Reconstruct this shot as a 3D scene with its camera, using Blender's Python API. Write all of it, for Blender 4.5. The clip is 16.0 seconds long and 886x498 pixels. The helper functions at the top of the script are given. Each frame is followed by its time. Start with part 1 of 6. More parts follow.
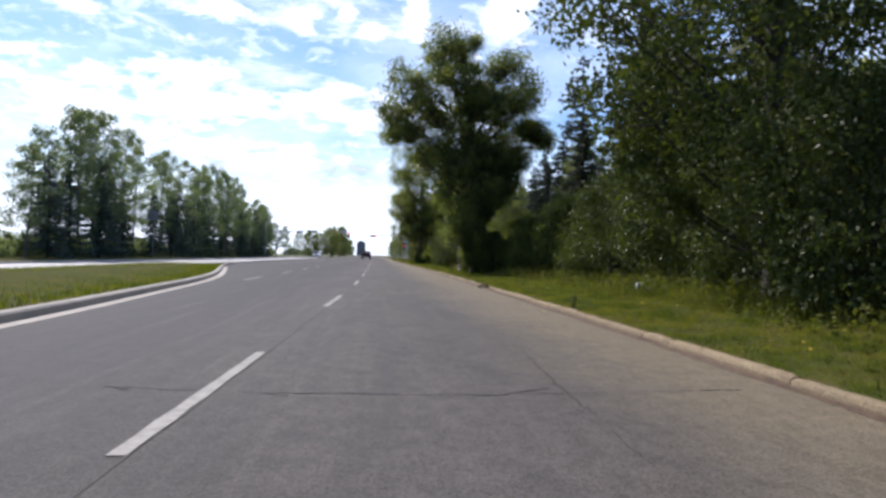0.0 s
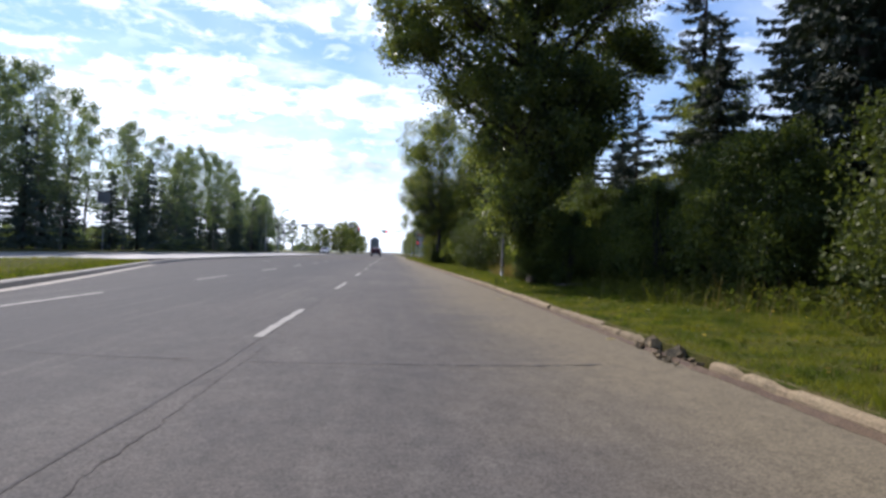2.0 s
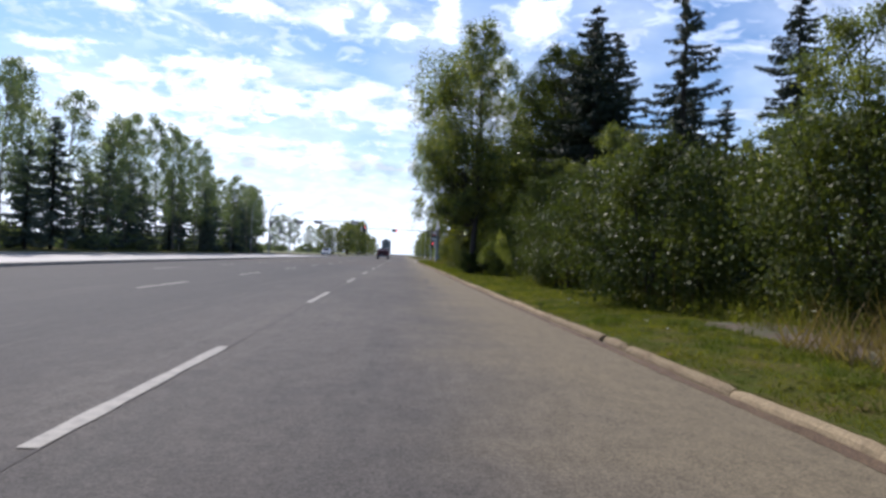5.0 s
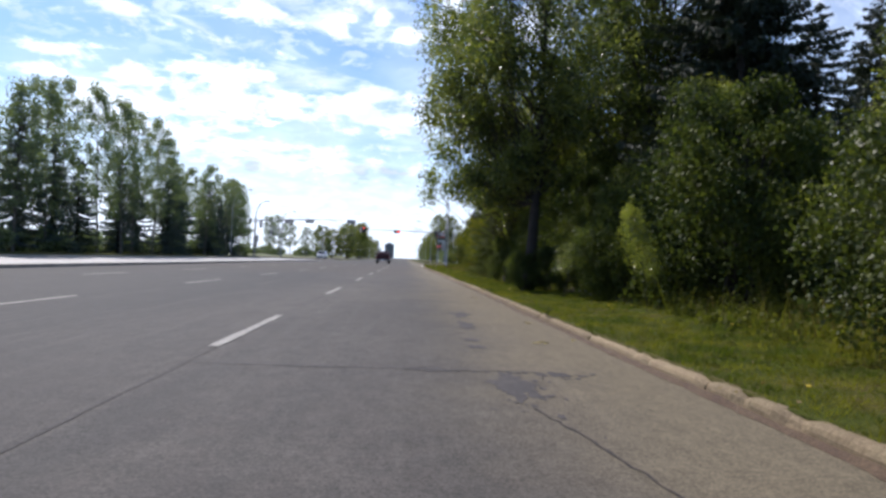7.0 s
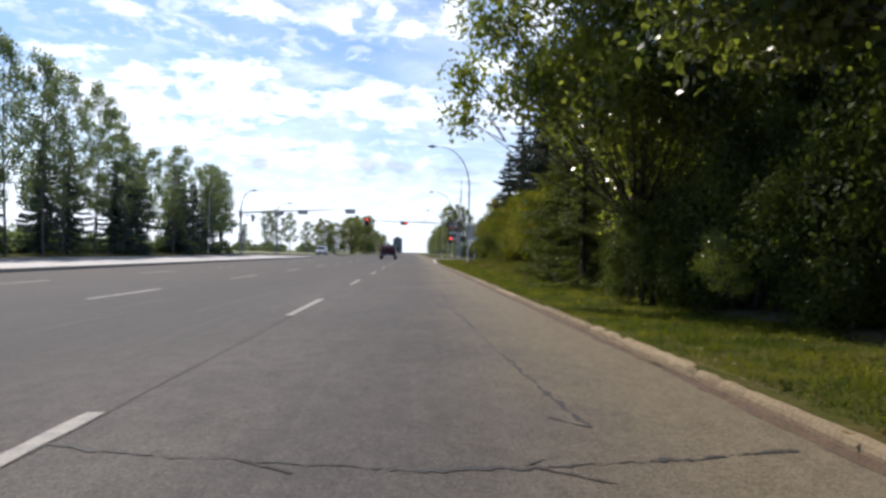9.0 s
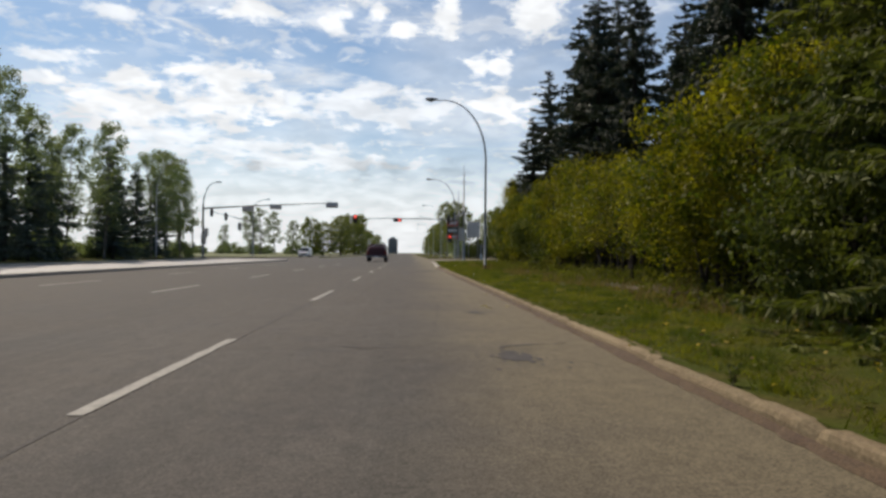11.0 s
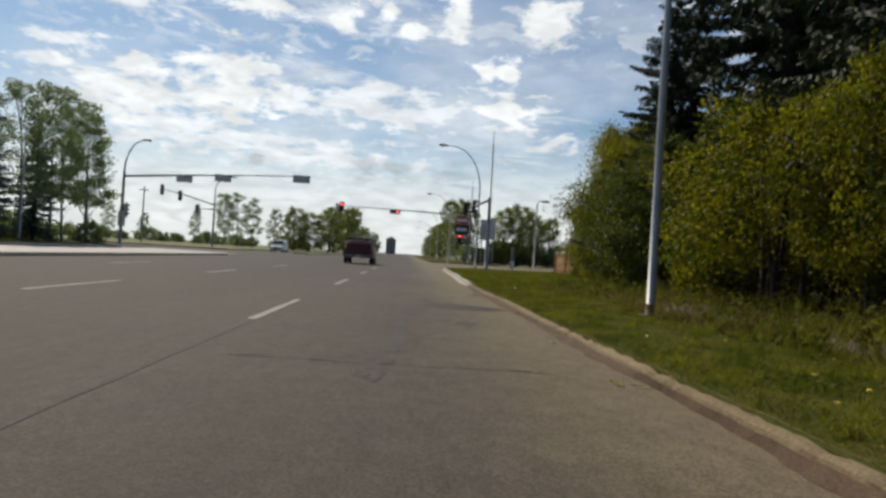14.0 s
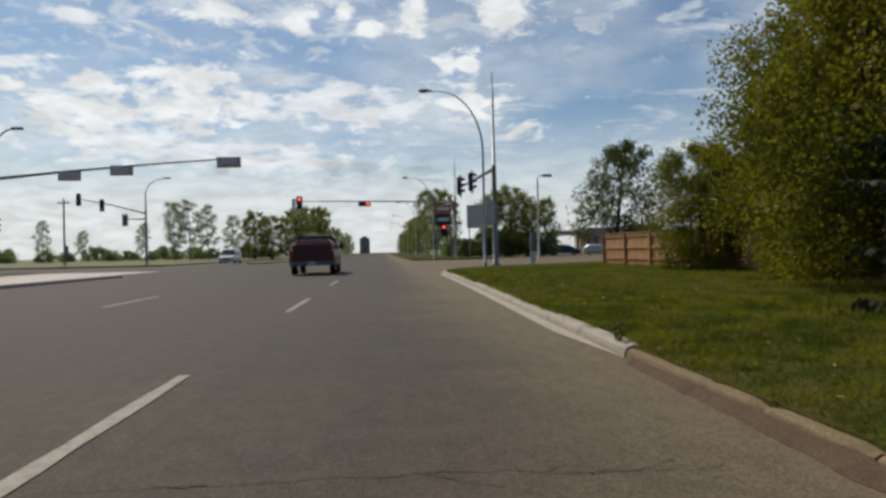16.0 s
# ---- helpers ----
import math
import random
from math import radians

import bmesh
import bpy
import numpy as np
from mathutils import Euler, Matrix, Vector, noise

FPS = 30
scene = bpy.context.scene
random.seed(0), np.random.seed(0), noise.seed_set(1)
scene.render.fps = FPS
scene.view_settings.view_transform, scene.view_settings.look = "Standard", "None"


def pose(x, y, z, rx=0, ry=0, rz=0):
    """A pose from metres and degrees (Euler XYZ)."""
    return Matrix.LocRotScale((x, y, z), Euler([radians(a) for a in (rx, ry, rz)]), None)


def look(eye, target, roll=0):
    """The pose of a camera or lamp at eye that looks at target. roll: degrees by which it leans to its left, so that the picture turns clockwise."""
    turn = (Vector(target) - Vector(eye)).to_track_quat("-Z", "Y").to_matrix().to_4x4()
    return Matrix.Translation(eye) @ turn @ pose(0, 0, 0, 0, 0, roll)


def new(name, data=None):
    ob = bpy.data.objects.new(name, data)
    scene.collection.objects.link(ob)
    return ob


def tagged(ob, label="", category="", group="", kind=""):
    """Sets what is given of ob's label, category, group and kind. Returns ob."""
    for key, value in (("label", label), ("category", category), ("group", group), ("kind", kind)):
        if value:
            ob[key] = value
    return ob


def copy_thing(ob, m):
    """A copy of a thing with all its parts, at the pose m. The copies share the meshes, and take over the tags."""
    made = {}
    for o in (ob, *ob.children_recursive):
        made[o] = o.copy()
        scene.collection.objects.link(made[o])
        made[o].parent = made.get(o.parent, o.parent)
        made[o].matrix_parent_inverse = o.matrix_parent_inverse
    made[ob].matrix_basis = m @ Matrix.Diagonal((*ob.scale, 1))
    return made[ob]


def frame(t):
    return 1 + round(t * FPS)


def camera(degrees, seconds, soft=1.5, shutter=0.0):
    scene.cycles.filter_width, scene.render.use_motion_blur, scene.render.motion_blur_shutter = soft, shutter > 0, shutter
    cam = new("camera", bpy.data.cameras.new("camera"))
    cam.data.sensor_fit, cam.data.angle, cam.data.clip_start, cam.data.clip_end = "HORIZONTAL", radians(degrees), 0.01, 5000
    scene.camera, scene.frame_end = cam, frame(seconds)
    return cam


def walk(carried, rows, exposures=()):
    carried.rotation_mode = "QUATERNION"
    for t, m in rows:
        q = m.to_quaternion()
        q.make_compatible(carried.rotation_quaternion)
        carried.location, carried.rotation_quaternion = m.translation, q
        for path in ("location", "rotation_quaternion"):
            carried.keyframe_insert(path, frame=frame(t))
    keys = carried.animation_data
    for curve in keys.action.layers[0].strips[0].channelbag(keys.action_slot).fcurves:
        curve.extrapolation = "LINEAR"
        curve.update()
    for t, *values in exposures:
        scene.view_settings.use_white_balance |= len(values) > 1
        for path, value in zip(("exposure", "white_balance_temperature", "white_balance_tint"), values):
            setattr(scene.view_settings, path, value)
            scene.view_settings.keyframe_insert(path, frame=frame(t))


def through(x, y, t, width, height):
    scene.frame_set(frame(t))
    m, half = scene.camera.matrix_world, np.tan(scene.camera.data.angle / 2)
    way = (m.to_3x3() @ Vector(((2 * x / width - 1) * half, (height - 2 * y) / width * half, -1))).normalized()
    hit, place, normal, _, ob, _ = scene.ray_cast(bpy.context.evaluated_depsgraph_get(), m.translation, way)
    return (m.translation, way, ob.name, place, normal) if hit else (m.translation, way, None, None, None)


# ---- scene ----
cam = camera(64.2, 16.0, soft=3.0)
PATH = [
    (0, pose(-0.564, -0.000, 0.913, 90.621, -1.186, -5.392)),
    (0.5, pose(-0.408, 3.614, 0.915, 90.400, -1.113, -5.947)),
    (1, pose(-0.237, 7.304, 0.894, 90.503, -2.701, -5.327)),
    (1.5, pose(-0.080, 11.012, 0.892, 90.429, -2.734, -4.291)),
    (2, pose(0.064, 14.619, 0.873, 90.443, -2.061, -4.253)),
    (2.5, pose(0.211, 18.246, 0.893, 90.566, -2.100, -3.845)),
    (3, pose(0.289, 21.845, 0.923, 90.599, -2.453, -3.399)),
    (3.5, pose(0.388, 25.734, 0.880, 90.700, -2.430, -3.254)),
    (4, pose(0.427, 29.451, 0.906, 90.579, -2.389, -3.468)),
    (6.5, pose(0.469, 48.302, 0.869, 90.775, -2.469, -2.949)),
    (7, pose(0.479, 52.113, 0.846, 90.895, -2.424, -3.002)),
    (7.5, pose(0.478, 55.890, 0.865, 90.675, -3.372, -1.591)),
    (8, pose(0.491, 59.668, 0.894, 90.477, -1.178, -2.200)),
    (8.5, pose(0.488, 63.428, 0.875, 90.483, -1.368, -2.018)),
    (9, pose(0.475, 67.119, 0.898, 90.327, -1.224, -2.290)),
    (11.5, pose(0.587, 86.044, 0.885, 90.341, -0.381, -2.627)),
    (12, pose(0.571, 90.015, 0.869, 90.224, -1.213, -2.569)),
    (12.5, pose(0.545, 93.927, 0.833, 90.581, -1.606, -2.559)),
    (13, pose(0.527, 97.765, 0.842, 90.557, -1.840, -2.462)),
    (13.5, pose(0.529, 101.725, 0.833, 90.369, -1.459, -2.544)),
    (14, pose(0.493, 105.566, 0.838, 90.599, -3.572, -2.806)),
    (14.5, pose(0.416, 109.275, 0.841, 90.775, -5.818, 0.764)),
    (15, pose(0.335, 113.098, 0.865, 90.700, 0.989, -0.164)),
    (15.5, pose(0.315, 116.824, 0.905, 90.351, 2.203, -2.315)),
    (16, pose(0.335, 120.520, 0.926, 90.173, 1.216, -4.824)),
]
walk(cam, PATH, exposures=[(0.0, 0.24, 5850, 20), (3.4, 0.24, 5820, 20), (4.1, 0.08, 5820, 20), (6.5, 0.10, 5780, 19), (9.0, 0.08, 6080, 18), (11.5, -0.44, 6800, 14), (14.0, -0.46, 6800, 13), (15.0, -0.60, 6820, 13), (16.0, -0.62, 6780, 13)])

# ---- daylight: high sun ahead and to the left, broken cloud ----
SUN_ELEV, SUN_AZ = 45.5, -31.5      # degrees; azimuth from +y towards +x
sun_dir = Vector((math.sin(radians(SUN_AZ)) * math.cos(radians(SUN_ELEV)), math.cos(radians(SUN_AZ)) * math.cos(radians(SUN_ELEV)), math.sin(radians(SUN_ELEV))))
world = bpy.data.worlds.new("world")
scene.world = world
world.use_nodes = True
wn, wl = world.node_tree.nodes, world.node_tree.links
wn.clear()


w_out = wn.new("ShaderNodeOutputWorld")
w_bg = wn.new("ShaderNodeBackground")
w_bg.inputs[1].default_value = 0.10
sky = wn.new("ShaderNodeTexSky")
sky.sky_type = "NISHITA"
sky.sun_disc = False
sky.sun_elevation, sky.sun_rotation = radians(SUN_ELEV), radians(SUN_AZ)
sky.air_density, sky.dust_density, sky.ozone_density = 1.0, 0.8, 2.0
w_co = wn.new("ShaderNodeTexCoord")
w_sep = wn.new("ShaderNodeSeparateXYZ")
wl.new(w_co.outputs["Generated"], w_sep.inputs[0])


def wmath(op, a, b=None, clamp=False):
    n = wn.new("ShaderNodeMath")
    n.operation, n.use_clamp = op, clamp
    for i, v in enumerate((a, b)):
        if v is None:
            continue
        if isinstance(v, (int, float)):
            n.inputs[i].default_value = v
        else:
            wl.new(v, n.inputs[i])
    return n.outputs[0]


def wrange(v, a, b, c=0.0, d=1.0):
    n = wn.new("ShaderNodeMapRange")
    n.interpolation_type = "SMOOTHSTEP"
    wl.new(v, n.inputs[0])
    for i, x in enumerate((a, b, c, d)):
        n.inputs[i + 1].default_value = x
    return n.outputs[0]


def wcolor(fac, a, b):
    n = wn.new("ShaderNodeMix")
    n.data_type = "RGBA"
    wl.new(fac, n.inputs[0]) if not isinstance(fac, float) else None
    for i, v in ((6, a), (7, b)):
        if isinstance(v, tuple):
            n.inputs[i].default_value = (*v, 1)
        else:
            wl.new(v, n.inputs[i])
    return n.outputs[2]


# the cloud deck is a plane seen in perspective: direction divided by its height
w_h = wmath("ADD", wmath("MAXIMUM", w_sep.outputs[2], 0.0), 0.22)
w_pl = wn.new("ShaderNodeCombineXYZ")
wl.new(wmath("DIVIDE", w_sep.outputs[0], w_h), w_pl.inputs[0])
wl.new(wmath("DIVIDE", w_sep.outputs[1], w_h), w_pl.inputs[1])


def wnoise(scale, detail, rough, dist=0.0, stretch=(1, 1, 1), shift=(0, 0, 0), turn=0.0):
    m = wn.new("ShaderNodeMapping")
    m.inputs["Scale"].default_value, m.inputs["Location"].default_value = stretch, shift
    m.inputs["Rotation"].default_value = (0, 0, radians(turn))
    wl.new(w_pl.outputs[0], m.inputs[0])
    n = wn.new("ShaderNodeTexNoise")
    n.inputs["Scale"].default_value, n.inputs["Detail"].default_value = scale, detail
    n.inputs["Roughness"].default_value, n.inputs["Distortion"].default_value = rough, dist
    wl.new(m.outputs[0], n.inputs["Vector"])
    return n.outputs[0]


CLOUD_SHIFT = (3.1, 0.7, 0.0)
puffs = wnoise(3.2, 12, 0.62, 0.5, shift=CLOUD_SHIFT)
wisps = wnoise(2.8, 10, 0.66, 0.8, stretch=(0.75, 1.6, 1), shift=(1.0, 4.0, 0), turn=-24)
veil = wnoise(1.0, 5, 0.5, 0.0, shift=(7, 2, 0))
# cumulus banks in the direction of travel, ragged by the same noise
w_rag = wmath("MULTIPLY", wmath("SUBTRACT", wnoise(8.5, 11, 0.64, 0.25), 0.5), 0.30)


def bank(x, z, rx, rz):
    dx = wmath("DIVIDE", wmath("SUBTRACT", w_sep.outputs[0], x), rx)
    dz = wmath("DIVIDE", wmath("SUBTRACT", w_sep.outputs[2], z), rz)
    r = wmath("SQRT", wmath("ADD", wmath("MULTIPLY", dx, dx), wmath("MULTIPLY", dz, dz)))
    return wmath("MULTIPLY", wrange(wmath("SUBTRACT", wmath("MULTIPLY", r, 0.78), wmath("MULTIPLY", w_rag, 16.0)), 0.35, 1.35, 1.0, 0.0), w_front)


w_front = wrange(w_sep.outputs[1], 0.2, 0.5)
banks = bank(-0.249, 0.206, 0.064, 0.044)
CUMULUS = ((-0.369, 0.184, 0.062, 0.042), (-0.204, 0.318, 0.052, 0.014), (-0.102, 0.313, 0.016, 0.018), (-0.047, 0.325, 0.013, 0.018), (-0.011, 0.302, 0.015, 0.011),
           (0.088, 0.257, 0.017, 0.016), (0.118, 0.257, 0.016, 0.016), (0.127, 0.205, 0.046, 0.020), (0.049, 0.319, 0.016, 0.024), (0.184, 0.316, 0.044, 0.024))
for b in CUMULUS:
    banks = wmath("MAXIMUM", banks, bank(*b))
# thin layers between them
for b in ((-0.320, 0.148, 0.100, 0.024), (-0.060, 0.202, 0.150, 0.024), (-0.165, 0.128, 0.140, 0.020), (-0.440, 0.234, 0.018, 0.007), (-0.459, 0.209, 0.018, 0.006), (-0.358, 0.292, 0.020, 0.007)):
    banks = wmath("MAXIMUM", banks, wmath("MULTIPLY", bank(*b), 0.85))
cover = wmath("MAXIMUM", wrange(puffs, 0.56, 0.70), wmath("MULTIPLY", wrange(wisps, 0.46, 0.70), 0.75))
cover = wmath("MAXIMUM", cover, wmath("MULTIPLY", wrange(veil, 0.36, 0.66), 0.60))
cover = wmath("MAXIMUM", cover, banks)
# small high puffs overhead
flecks = wmath("MULTIPLY", wrange(wnoise(8.0, 8, 0.6, 0.4, shift=(5, 1, 0)), 0.49, 0.61), wrange(w_sep.outputs[2], 0.20, 0.30))
cover = wmath("MAXIMUM", cover, wmath("MULTIPLY", flecks, 0.55))
# clouds and haze scatter forwards: bright on the sun's side of the sky, greyer and thinner opposite
w_sun = wn.new("ShaderNodeVectorMath")
w_sun.operation = "DOT_PRODUCT"
w_sun.inputs[1].default_value = tuple(sun_dir)
wl.new(w_co.outputs["Generated"], w_sun.inputs[0])
scatter = wrange(w_sun.outputs["Value"], -0.35, 0.55, 0.34, 1.0)
w_glow = wrange(w_sun.outputs["Value"], 0.30, 0.62, 0.55, 1.0)
# the cloud field lies ahead and thins out overhead and behind
w_ahead = wn.new("ShaderNodeVectorMath")
w_ahead.operation = "DOT_PRODUCT"
w_ahead.inputs[1].default_value = (-0.25, 0.95, 0.18)
wl.new(w_co.outputs["Generated"], w_ahead.inputs[0])
cover = wmath("MULTIPLY", cover, wrange(w_ahead.outputs["Value"], 0.10, 0.90, 0.22, 1.0))
low = wrange(w_sep.outputs[2], 0.02, 0.22, 0.94, 0.0)          # thick haze near the horizon
low = wmath("MULTIPLY", low, w_glow)
cover = wmath("MAXIMUM", cover, low, clamp=True)
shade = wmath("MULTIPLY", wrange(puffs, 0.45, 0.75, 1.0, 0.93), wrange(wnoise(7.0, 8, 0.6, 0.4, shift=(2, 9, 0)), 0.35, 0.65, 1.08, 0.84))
# small grey undersides near the horizon ahead
dark = wmath("MAXIMUM", bank(-0.066, 0.118, 0.011, 0.012), bank(-0.025, 0.119, 0.014, 0.010))
dark = wmath("MAXIMUM", dark, wmath("MAXIMUM", bank(0.056, 0.114, 0.022, 0.013), bank(-0.215, 0.118, 0.009, 0.010)))
w_white = wn.new("ShaderNodeVectorMath")
w_white.operation = "SCALE"
w_white.inputs[0].default_value = (11.6, 12.5, 12.9)
shade = wmath("MULTIPLY", shade, wmath("ADD", 1.0, wmath("MULTIPLY", banks, 0.08)))
wl.new(wmath("MULTIPLY", scatter, wmath("MULTIPLY", shade, wmath("SUBTRACT", 1.0, wmath("MULTIPLY", dark, 0.3)))), w_white.inputs[3])
w_blue = wn.new("ShaderNodeVectorMath")
w_blue.operation = "MULTIPLY"
w_blue.inputs[1].default_value = (0.78, 1.0, 1.12)
wl.new(sky.outputs[0], w_blue.inputs[0])
wl.new(wcolor(cover, w_blue.outputs[0], w_white.outputs[0]), w_bg.inputs[0])
wl.new(w_bg.outputs[0], w_out.inputs[0])

sun = new("sun", bpy.data.lights.new("sun", "SUN"))
sun.data.energy, sun.data.angle, sun.data.color = 4.8, radians(0.6), (1.0, 0.91, 0.76)
sun.matrix_world = look(sun_dir * 60, (0, 0, 0))


# ---- materials ----
def material(name, color, rough=0.8, metal=0.0, grain=0.0, grain_scale=30.0, stain=0.0, stain_scale=2.0, stain_color=None,
             bump=0.0, bump_scale=60.0, spec=0.5, vary=0.0, island=0.0, emit=None, strength=1.0):
    m = bpy.data.materials.new(name)
    m.use_nodes = True
    nt = m.node_tree
    b = nt.nodes["Principled BSDF"]
    b.inputs["Roughness"].default_value, b.inputs["Metallic"].default_value = rough, metal
    b.inputs["Specular IOR Level"].default_value = spec
    co = nt.nodes.new("ShaderNodeTexCoord")
    geo = nt.nodes.new("ShaderNodeNewGeometry")
    base = nt.nodes.new("ShaderNodeRGB")
    base.outputs[0].default_value = (*color, 1)
    out = base.outputs[0]

    def mix(kind, fac, a, bb):
        n = nt.nodes.new("ShaderNodeMix")
        n.data_type, n.blend_type = "RGBA", kind
        for i, v in ((0, fac), (6, a), (7, bb)):
            if isinstance(v, tuple):
                n.inputs[i].default_value = (*v, 1)
            elif isinstance(v, float):
                n.inputs[i].default_value = v
            else:
                nt.links.new(v, n.inputs[i])
        return n.outputs[2]

    def noise_tex(scale, detail=6.0, rg=0.6):
        n = nt.nodes.new("ShaderNodeTexNoise")
        n.inputs["Scale"].default_value, n.inputs["Detail"].default_value, n.inputs["Roughness"].default_value = scale, detail, rg
        nt.links.new(geo.outputs["Position"], n.inputs["Vector"])
        return n.outputs[0]

    def ramp(v, a, bb, c=0.0, d=1.0):
        n = nt.nodes.new("ShaderNodeMapRange")
        nt.links.new(v, n.inputs[0])
        for i, x in enumerate((a, bb, c, d)):
            n.inputs[i + 1].default_value = x
        return n.outputs[0]

    def scaled(c, v):
        n = nt.nodes.new("ShaderNodeVectorMath")
        n.operation = "SCALE"
        nt.links.new(c, n.inputs[0])
        nt.links.new(v, n.inputs[3])
        return n.outputs[0]

    if stain:
        out = mix("MIX", ramp(noise_tex(stain_scale), 0.42, 0.66, 0.0, stain), out, stain_color or tuple(c * 0.55 for c in color))
    if grain:
        out = scaled(out, ramp(noise_tex(grain_scale, 3.0), 0.3, 0.7, 1 - grain, 1 + grain))
    if vary:
        oi = nt.nodes.new("ShaderNodeObjectInfo")
        out = scaled(out, ramp(oi.outputs["Random"], 0, 1, 1 - vary, 1 + vary))
    if island:
        out = scaled(out, ramp(geo.outputs["Random Per Island"], 0, 1, 1 - island, 1 + island))
    nt.links.new(out, b.inputs["Base Color"])
    if bump:
        bn = nt.nodes.new("ShaderNodeBump")
        bn.inputs["Strength"].default_value, bn.inputs["Distance"].default_value = 0.6, bump
        nt.links.new(noise_tex(bump_scale, 4.0), bn.inputs["Height"])
        nt.links.new(bn.outputs[0], b.inputs["Normal"])
    if emit:
        b.inputs["Emission Color"].default_value, b.inputs["Emission Strength"].default_value = (*emit, 1), strength
    return m


def leaf_material(name, a, b_col, rough=0.38, through=0.3, spec=0.5, scale=0.6, spread=0.0):
    """Foliage: colour differs from leaf to leaf, and some light shines through."""
    m = bpy.data.materials.new(name)
    m.use_nodes = True
    nt = m.node_tree
    p, out = nt.nodes["Principled BSDF"], nt.nodes["Material Output"]
    geo = nt.nodes.new("ShaderNodeNewGeometry")
    mx = nt.nodes.new("ShaderNodeMix")
    mx.data_type = "RGBA"
    mx.inputs[6].default_value, mx.inputs[7].default_value = (*a, 1), (*b_col, 1)
    nz = nt.nodes.new("ShaderNodeTexNoise")
    nz.inputs["Scale"].default_value = scale
    nt.links.new(geo.outputs["Position"], nz.inputs["Vector"])
    ad = nt.nodes.new("ShaderNodeMath")
    ad.operation, ad.use_clamp = "MULTIPLY_ADD", True
    ad.inputs[1].default_value = 0.55
    nt.links.new(geo.outputs["Random Per Island"], ad.inputs[0])
    mr = nt.nodes.new("ShaderNodeMapRange")
    mr.inputs[1].default_value, mr.inputs[2].default_value, mr.inputs[3].default_value, mr.inputs[4].default_value = 0.35, 0.65, -0.15 - spread, 0.5 + spread
    nt.links.new(nz.outputs[0], mr.inputs[0])
    nt.links.new(mr.outputs[0], ad.inputs[2])
    nt.links.new(ad.outputs[0], mx.inputs[0])
    p.inputs["Roughness"].default_value, p.inputs["Specular IOR Level"].default_value = rough, spec
    nt.links.new(mx.outputs[2], p.inputs["Base Color"])
    tr = nt.nodes.new("ShaderNodeBsdfTranslucent")
    gain = nt.nodes.new("ShaderNodeVectorMath")
    gain.operation = "MULTIPLY"
    gain.inputs[1].default_value = (1.35, 1.5, 0.6)
    nt.links.new(mx.outputs[2], gain.inputs[0])
    nt.links.new(gain.outputs[0], tr.inputs[0])
    mix = nt.nodes.new("ShaderNodeMixShader")
    mix.inputs[0].default_value = through
    nt.links.new(p.outputs[0], mix.inputs[1])
    nt.links.new(tr.outputs[0], mix.inputs[2])
    nt.links.new(mix.outputs[0], out.inputs[0])
    return m


